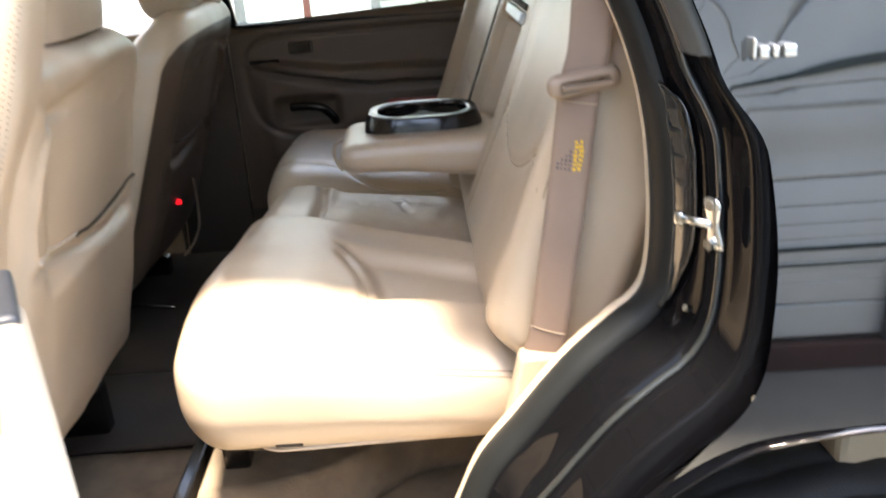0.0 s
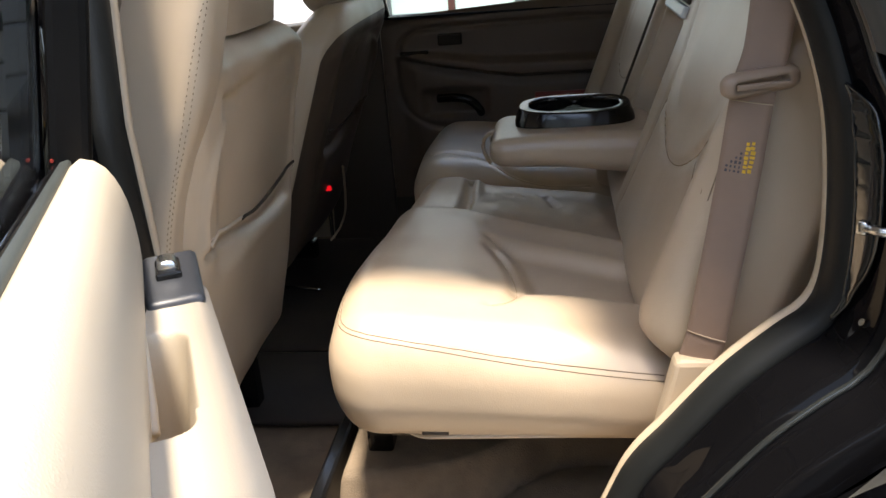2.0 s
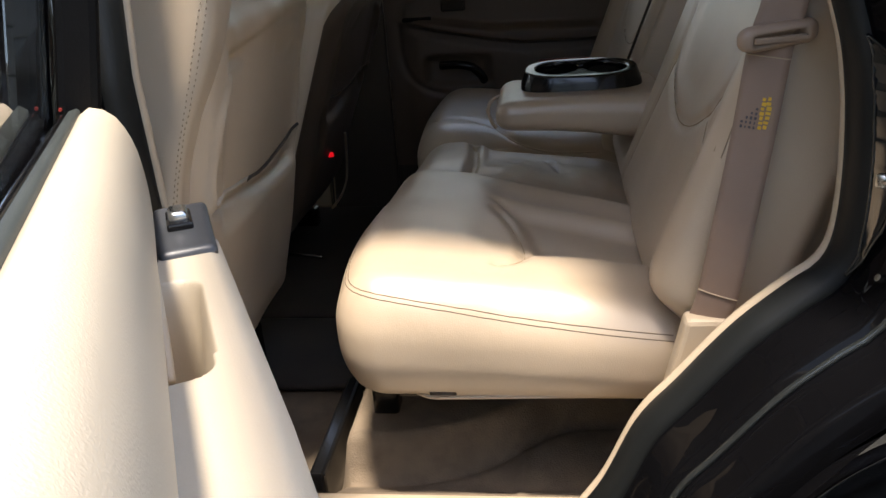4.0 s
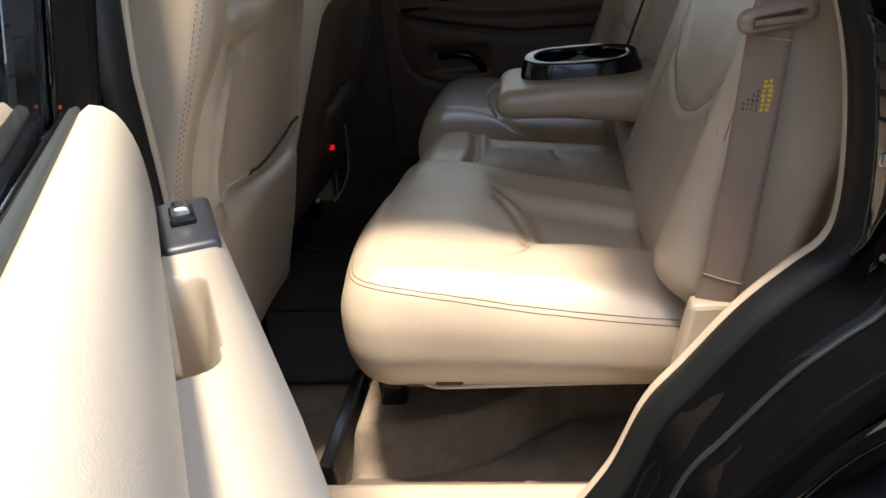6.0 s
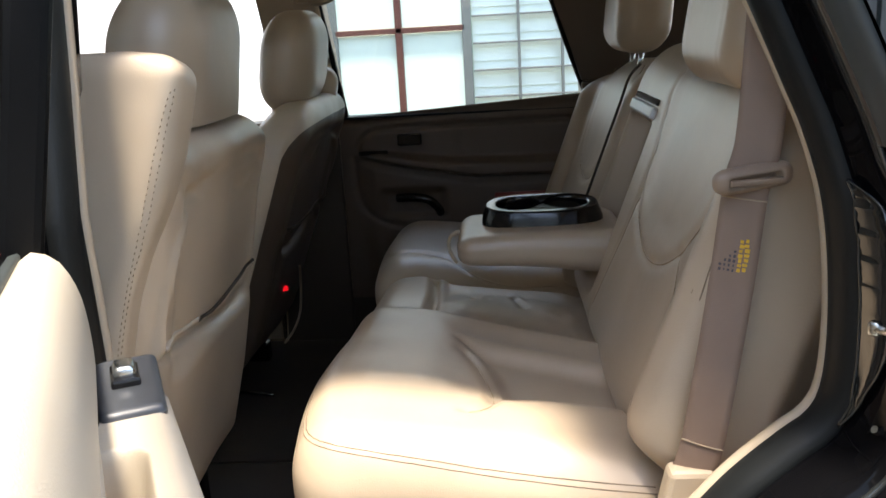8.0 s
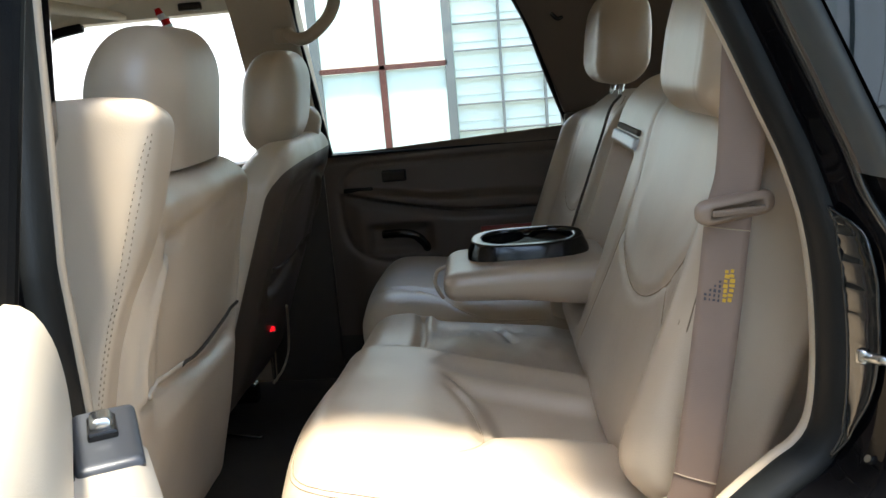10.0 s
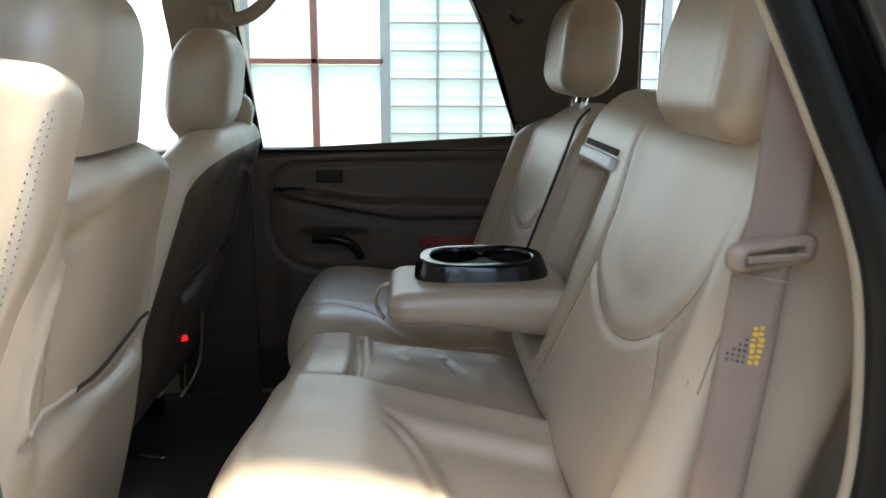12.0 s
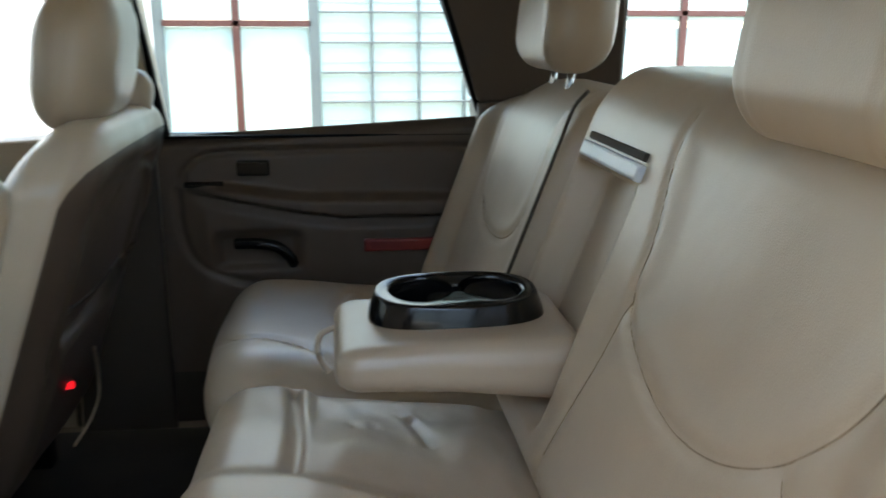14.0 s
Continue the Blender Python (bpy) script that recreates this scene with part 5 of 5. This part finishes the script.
    z = z - (0.016 + 0.22 * np.maximum(0, y + 0.26)) * m * (m > 0) * step1(z, 1.2, 1.34) - 0.12 * np.maximum(0, x + 0.02) * step1(z, 1.2, 1.34)
    y = y + 0.003 * wr
    y = y - 0.012 * (1 - step1(z, 0.95, 1.2))
    o = mesh_object("belt_tower", np.column_stack([x, y * m, z]), f if m > 0 else [q[::-1] for q in f], LEATHER_BACK, None, "raised leather belt shoulder")
    o.parent = seat
    # stitched seam down the outer rear edge
    tower = skin_of([tuple(q) for q in np.column_stack([x, y * m, z])], f)
    for dx in (0.005, -0.006):
        pts = [(0.036 + dx, -0.272 * m, 1.305), (0.024 + dx, -0.272 * m, 1.284), (0.0 + dx, -0.274 * m, 1.22), (-0.018 + dx, -0.275 * m, 1.163), (-0.038 + dx, -0.275 * m, 1.10), (-0.060 + dx, -0.275 * m, 1.03), (-0.076 + dx, -0.275 * m, 0.96)]
        pts = np.array([tuple(tower.find_nearest(Vector(q))[0]) for q in smooth_path(pts, 96)])
        v, f = [], []
        for i in range(0, 95, 2):
            a, b = pts[i], pts[i] + (pts[i + 1] - pts[i]) * 0.7
            c = cyl_bm(a, b, 0.0006, 6)
            base = len(v)
            v += [tuple(q.co) for q in c.verts]
            c.verts.index_update()
            f += [tuple(base + q.index for q in p.verts) for p in c.faces]
            c.free()
        o = mesh_object("stitching", v, f, STITCH, seat)
    # map pocket: a rolled lip over a dark opening
    lip_line = [(-0.214, 0.992), (-0.14, 0.980), (-0.07, 0.968), (0.01, 0.964), (0.08, 0.967), (0.15, 0.976), (0.19, 0.988)]
    for nm, dz, r, lift, mt, cut in (("pocket_lip", 0.0, 0.0042 if m > 0 else 0.003, 0.0, back or LEATHER_BACK, 0), ("pocket_gap", 0.0060, 0.0026, 0.0022, SEAM, 2)):
        pts = [(0.03 + rake * (w - 1.22), u, w + dz) for u, w in lip_line[cut:]]
        pts = [tuple(tree.find_nearest(Vector(q))[0] + Vector((lift, 0, 0))) for q in smooth_path(pts, 40)]
        pts = [(q[0], q[1] * m, q[2]) for q in smooth_path(pts[::3], 60)]
        tube(nm, pts, r, mt, seat, n=60)
    # headrest
    hh = 0.32 if m > 0 else 0.215
    v, f = pad((0.12, 0.30 if m > 0 else 0.27, hh), (0.055, 0.085, 0.08), 0.006)
    u = v[:, 2] / hh + 0.5
    yy = v[:, 1] * (1 - 0.06 * step1(u, 0.4, 1.0))
    if m > 0:
        v[:, 2] = np.maximum(v[:, 2], -0.022)
    xx = v[:, 0] + 0.15 * v[:, 2] + 0.008 * (1 - (v[:, 1] / 0.15) ** 2) * (v[:, 0] > 0)
    o = mesh_object("headrest", np.column_stack([xx - 0.075, (yy + 0.010 * (m > 0)) * m, v[:, 2] + (1.272 if m > 0 else 1.348)]), f if m > 0 else [q[::-1] for q in f], LEATHER)
    o.parent = seat
    for dy in (-0.06, 0.06):
        part("post", cyl_bm((-0.085, dy, 1.22), (-0.085, dy, 1.27), 0.006, 12), CHROME, seat)
    # cushion, base and rails
    cx = -0.08 if m > 0 else -0.16
    v, f = pad((0.50, 0.52, 0.15), (0.06, 0.06, 0.06), 0.02)
    mesh_object("cushion", v + np.array((-0.36 if m > 0 else -0.50, 0, 0.80)), f, LEATHER, seat)
    part("seat_base", box_bm((-0.58 + cx, -0.22, 0.60), (-0.14 + cx, 0.22, 0.73), 0.02), PLASTIC, seat)
    for dy in (-0.19, 0.19):
        part("rail", box_bm((-0.60 + cx, dy - 0.02, 0.495), (-0.10 + cx, dy + 0.02, 0.61), 0.006), PLASTIC, seat)
    return seat


def seat_belt():
    """Strap of the near rear place with its guide and printed label."""
    belt = thing("seat_belt", (0.06, -0.71, 1.1), "dusty brown seat belt hanging beside the rear seat", "seat belt")
    path = smooth_path([(0.115, -0.640, 1.55), (0.102, -0.672, 1.42), (0.092, -0.695, 1.33), (0.083, -0.706, 1.235), (0.072, -0.708, 1.19),
                        (0.060, -0.713, 1.10), (0.045, -0.718, 1.00), (0.034, -0.714, 0.92), (0.024, -0.710, 0.88)], 80)
    v, f = [], []
    n = len(path)
    t = np.gradient(path, axis=0)
    for i in range(n):
        d = t[i] / np.linalg.norm(t[i])
        nrm = np.array((-0.35, -0.94, 0.0))
        a = np.cross(d, nrm)
        a /= np.linalg.norm(a)
        if a[0] < 0:
            a = -a
        nn = np.cross(a, d)
        cup = 0.002
        wd = 0.0215
        for k in range(7):
            u = -1 + k / 3
            v.append(path[i] + a * wd * u + nn * cup * u * u)
        for k in range(6, -1, -1):
            u = -1 + k / 3
            v.append(path[i] + a * wd * u + nn * (cup * u * u) + np.array((0.0004, 0.0012, 0)))
    m = 14
    for i in range(n - 1):
        for k in range(m):
            f.append((i * m + k, i * m + (k + 1) % m, (i + 1) * m + (k + 1) % m, (i + 1) * m + k))
    lay(mesh_object("strap", v, f, BELT), belt)
    strap, n_rows = list(v), len(path)
    # guide: a flat oval loop round the strap
    v, f = pad((0.078, 0.020, 0.025), (0.014, 0.009, 0.010), 0.003)
    sl = (np.abs(v[:, 0]) < 0.026) & (np.abs(v[:, 2]) < 0.0045) & (v[:, 1] < 0)
    v[sl, 1] += 0.007
    mm = pose(0.077, -0.711, 1.200, 8, -6, 8)
    v = np.array([mm @ Vector(q) for q in v])
    lay(mesh_object("belt_guide", v, f, BELT_PLASTIC, None, "tan plastic belt guide"), belt)
    b = box_bm((-0.026, -0.0125, -0.004), (0.026, -0.008, 0.002), 0.0015)
    bmesh.ops.transform(b, matrix=mm @ pose(0, 0, 0, 0, 5, 0), verts=b.verts)
    lay(part("guide_bar", b, BELT_PLASTIC, None), belt)
    # stitched cross line below the guide and the base tuck
    for k in (int(n * 0.555), int(n * 0.93)):
        row = strap[k * m:k * m + 7]
        lay(tube("cross_stitch", [tuple(np.array(q) + np.array((-0.0002, -0.0006, 0))) for q in row], 0.0007, PALE_THREAD, None, n=14), belt)
    # printed label: plain bars
    bars = []
    rng = random.Random(4)
    for k in range(7):
        z = 0.0150 - 0.0047 * k
        bars += [(0.0046 + rng.uniform(-0.0006, 0.0006), z, rng.uniform(0.0030, 0.0050), rng.uniform(0.0026, 0.0042), YELLOW),
                 (0.0100 + rng.uniform(-0.0008, 0.0004), z + 0.001, rng.uniform(0.0028, 0.0052), rng.uniform(0.0028, 0.0044), YELLOW)]
        for c in range(min(4, k - 1)):
            bars.append((-0.0008 - 0.0042 * c, z - 0.001, rng.uniform(0.0012, 0.0026), rng.uniform(0.0018, 0.0036), DARK_PRINT))
    for dx, dz, w, h, mt in bars:
        zs = path[::-1, 2]
        kf = (n_rows - 1) - float(np.interp(1.123 + dz, zs, np.arange(n_rows)))
        k, fr = int(kf), kf % 1
        row = np.array(strap[k * 14:k * 14 + 7]) * (1 - fr) + np.array(strap[k * 14 + 14:k * 14 + 21]) * fr
        u = (dx / 0.0215 + 1) * 3
        at = row[int(u)] * (1 - u % 1) + row[min(6, int(u) + 1)] * (u % 1)
        turn = math.degrees(math.atan2(row[6][1] - row[0][1], row[6][0] - row[0][0]))
        b = box_bm((-w / 2, -0.0004, -h / 2), (w / 2, 0.0004, h / 2), 0.0002, 1)
        bmesh.ops.transform(b, matrix=pose(at[0] - 0.0001, at[1] - 0.0005, at[2], 0, 8, turn), verts=b.verts)
        lay(part("label_bar", b, mt, None), belt)


def small_things():
    # rear passenger grab handle
    h = thing("grab_handle", (-0.54, 0.66, 1.50), "beige ceiling grab handle above the far rear door", "grab handle")
    lay(tube("grip", [(-0.63, 0.675, 1.46), (-0.60, 0.655, 1.442), (-0.56, 0.64, 1.450), (-0.515, 0.63, 1.485), (-0.492, 0.63, 1.53), (-0.495, 0.65, 1.565)], 0.012, TRIM, None, n=40, ry=0.016), h)
    lay(part("mount", box_bm((-0.665, 0.67, 1.435), (-0.615, 0.70, 1.475), 0.008), TRIM, None), h)
    # coat hook beside the far rear headrest
    c = thing("coat_hook", (0.10, 0.70, 1.44), "small dark coat hook on the pillar trim", "coat hook")
    lay(tube("hook", [(0.02, 0.705, 1.47), (0.035, 0.69, 1.455), (0.05, 0.685, 1.44), (0.065, 0.695, 1.445)], 0.005, PLASTIC, None, n=20), c)
    # floor mat, its dark brown and its edge set to give the footwell's shade
    v, f = pad((0.42, 0.56, 0.012), (0.03, 0.03, 0.004), 0.012)
    v[:, 1] *= 0.5
    v = v + np.array((-0.62, -0.115, 0.510))
    v[:, 2] += np.array([0.004 * noise.noise((a * 8, b * 8, 0)) for a, b, c2 in v])
    tagged(mesh_object("floor_mat", v, f, MAT), "dark brown mat darkening the shaded rear footwell", "floor mat")
    # second mat, added to darken the shaded floor by the far door
    far = v.copy()
    far[:, 0] = -0.64 + (far[:, 0] + 0.62) * 1.15
    far[:, 1] = 0.385 + (far[:, 1] + 0.115) * 2.50
    tagged(mesh_object("floor_mat", far, f, MAT), "dark brown mat added for the shade beside the far door", "floor mat")
    # ornament hanging by the far front window
    o = thing("hanging_ornament", (-0.95, 0.70, 1.52), "red and white ribbon ornament hanging from the ceiling", "ornament")
    for k in range(4):
        b = cyl_bm((-0.955 + 0.006 * k, 0.70, 1.548 - 0.014 * k), (-0.951 + 0.006 * k, 0.70, 1.533 - 0.014 * k), 0.014 - 0.001 * k, 12)
        lay(part("band", b, RED if k % 2 == 0 else BEZEL, None), o)
    lay(part("clip", box_bm((-0.90, 0.68, 1.535), (-0.84, 0.70, 1.555), 0.004), PLASTIC, None), o)
    # sun visor over the front seats
    s = thing("sun_visor", (-1.1, -0.35, 1.53), "beige cloth sun visor under the headliner", "sun visor")
    v, f = pad((0.20, 0.44, 0.022), (0.03, 0.03, 0.010), 0.012)
    v = np.array([pose(-1.08, 0.36, 1.545, 0, 14, 0) @ Vector(q) for q in v])
    lay(mesh_object("flap", v, f, HEADLINER), s)


ground()
window_wall()
sky_screen()
side_walls()
car = car_shell()
striker(car)
jamb_plugs(car)
badge(car)
wheel()
far_door(car)
open_door(car)
rear_seat_wide()
rear_seat_single()
front_seat("beige leather driver seat with rear map pocket", (-0.530, -0.375, 0.0), 1)
# passenger seat back is coloured dark to stand for its shade
passenger = front_seat("beige leather front passenger seat leaning back", (-0.540, 0.41, -0.045), -1, 0.36, SHADED_TRIM)
lay(tube("rail_cover", [(-0.845, 0.362, 0.524), (-0.79, 0.350, 0.526), (-0.725, 0.337, 0.524)], 0.0042, CHROME, None, "bare metal rail end", n=12), passenger)
lay(part("marker_lens", cyl_bm((-0.700, 0.338, 0.785), (-0.664, 0.335, 0.792), 0.006, 16), RED_GLOW, None, "small red lens"), passenger)
# pale cord stands in for the highlight along the lower seat rim
lay(tube("lit_rim_cord", [(-0.526 + 0.36 * (q - 1.175), w, q) for w, q in ((0.44, 0.815), (0.52, 0.755), (0.60, 0.69), (0.665, 0.63), (0.675, 0.60), (0.64, 0.578), (0.54, 0.582))], 0.0032, PIPING, None, "pale cord standing for the lit lower rim", n=40), passenger)
seat_belt()
small_things()
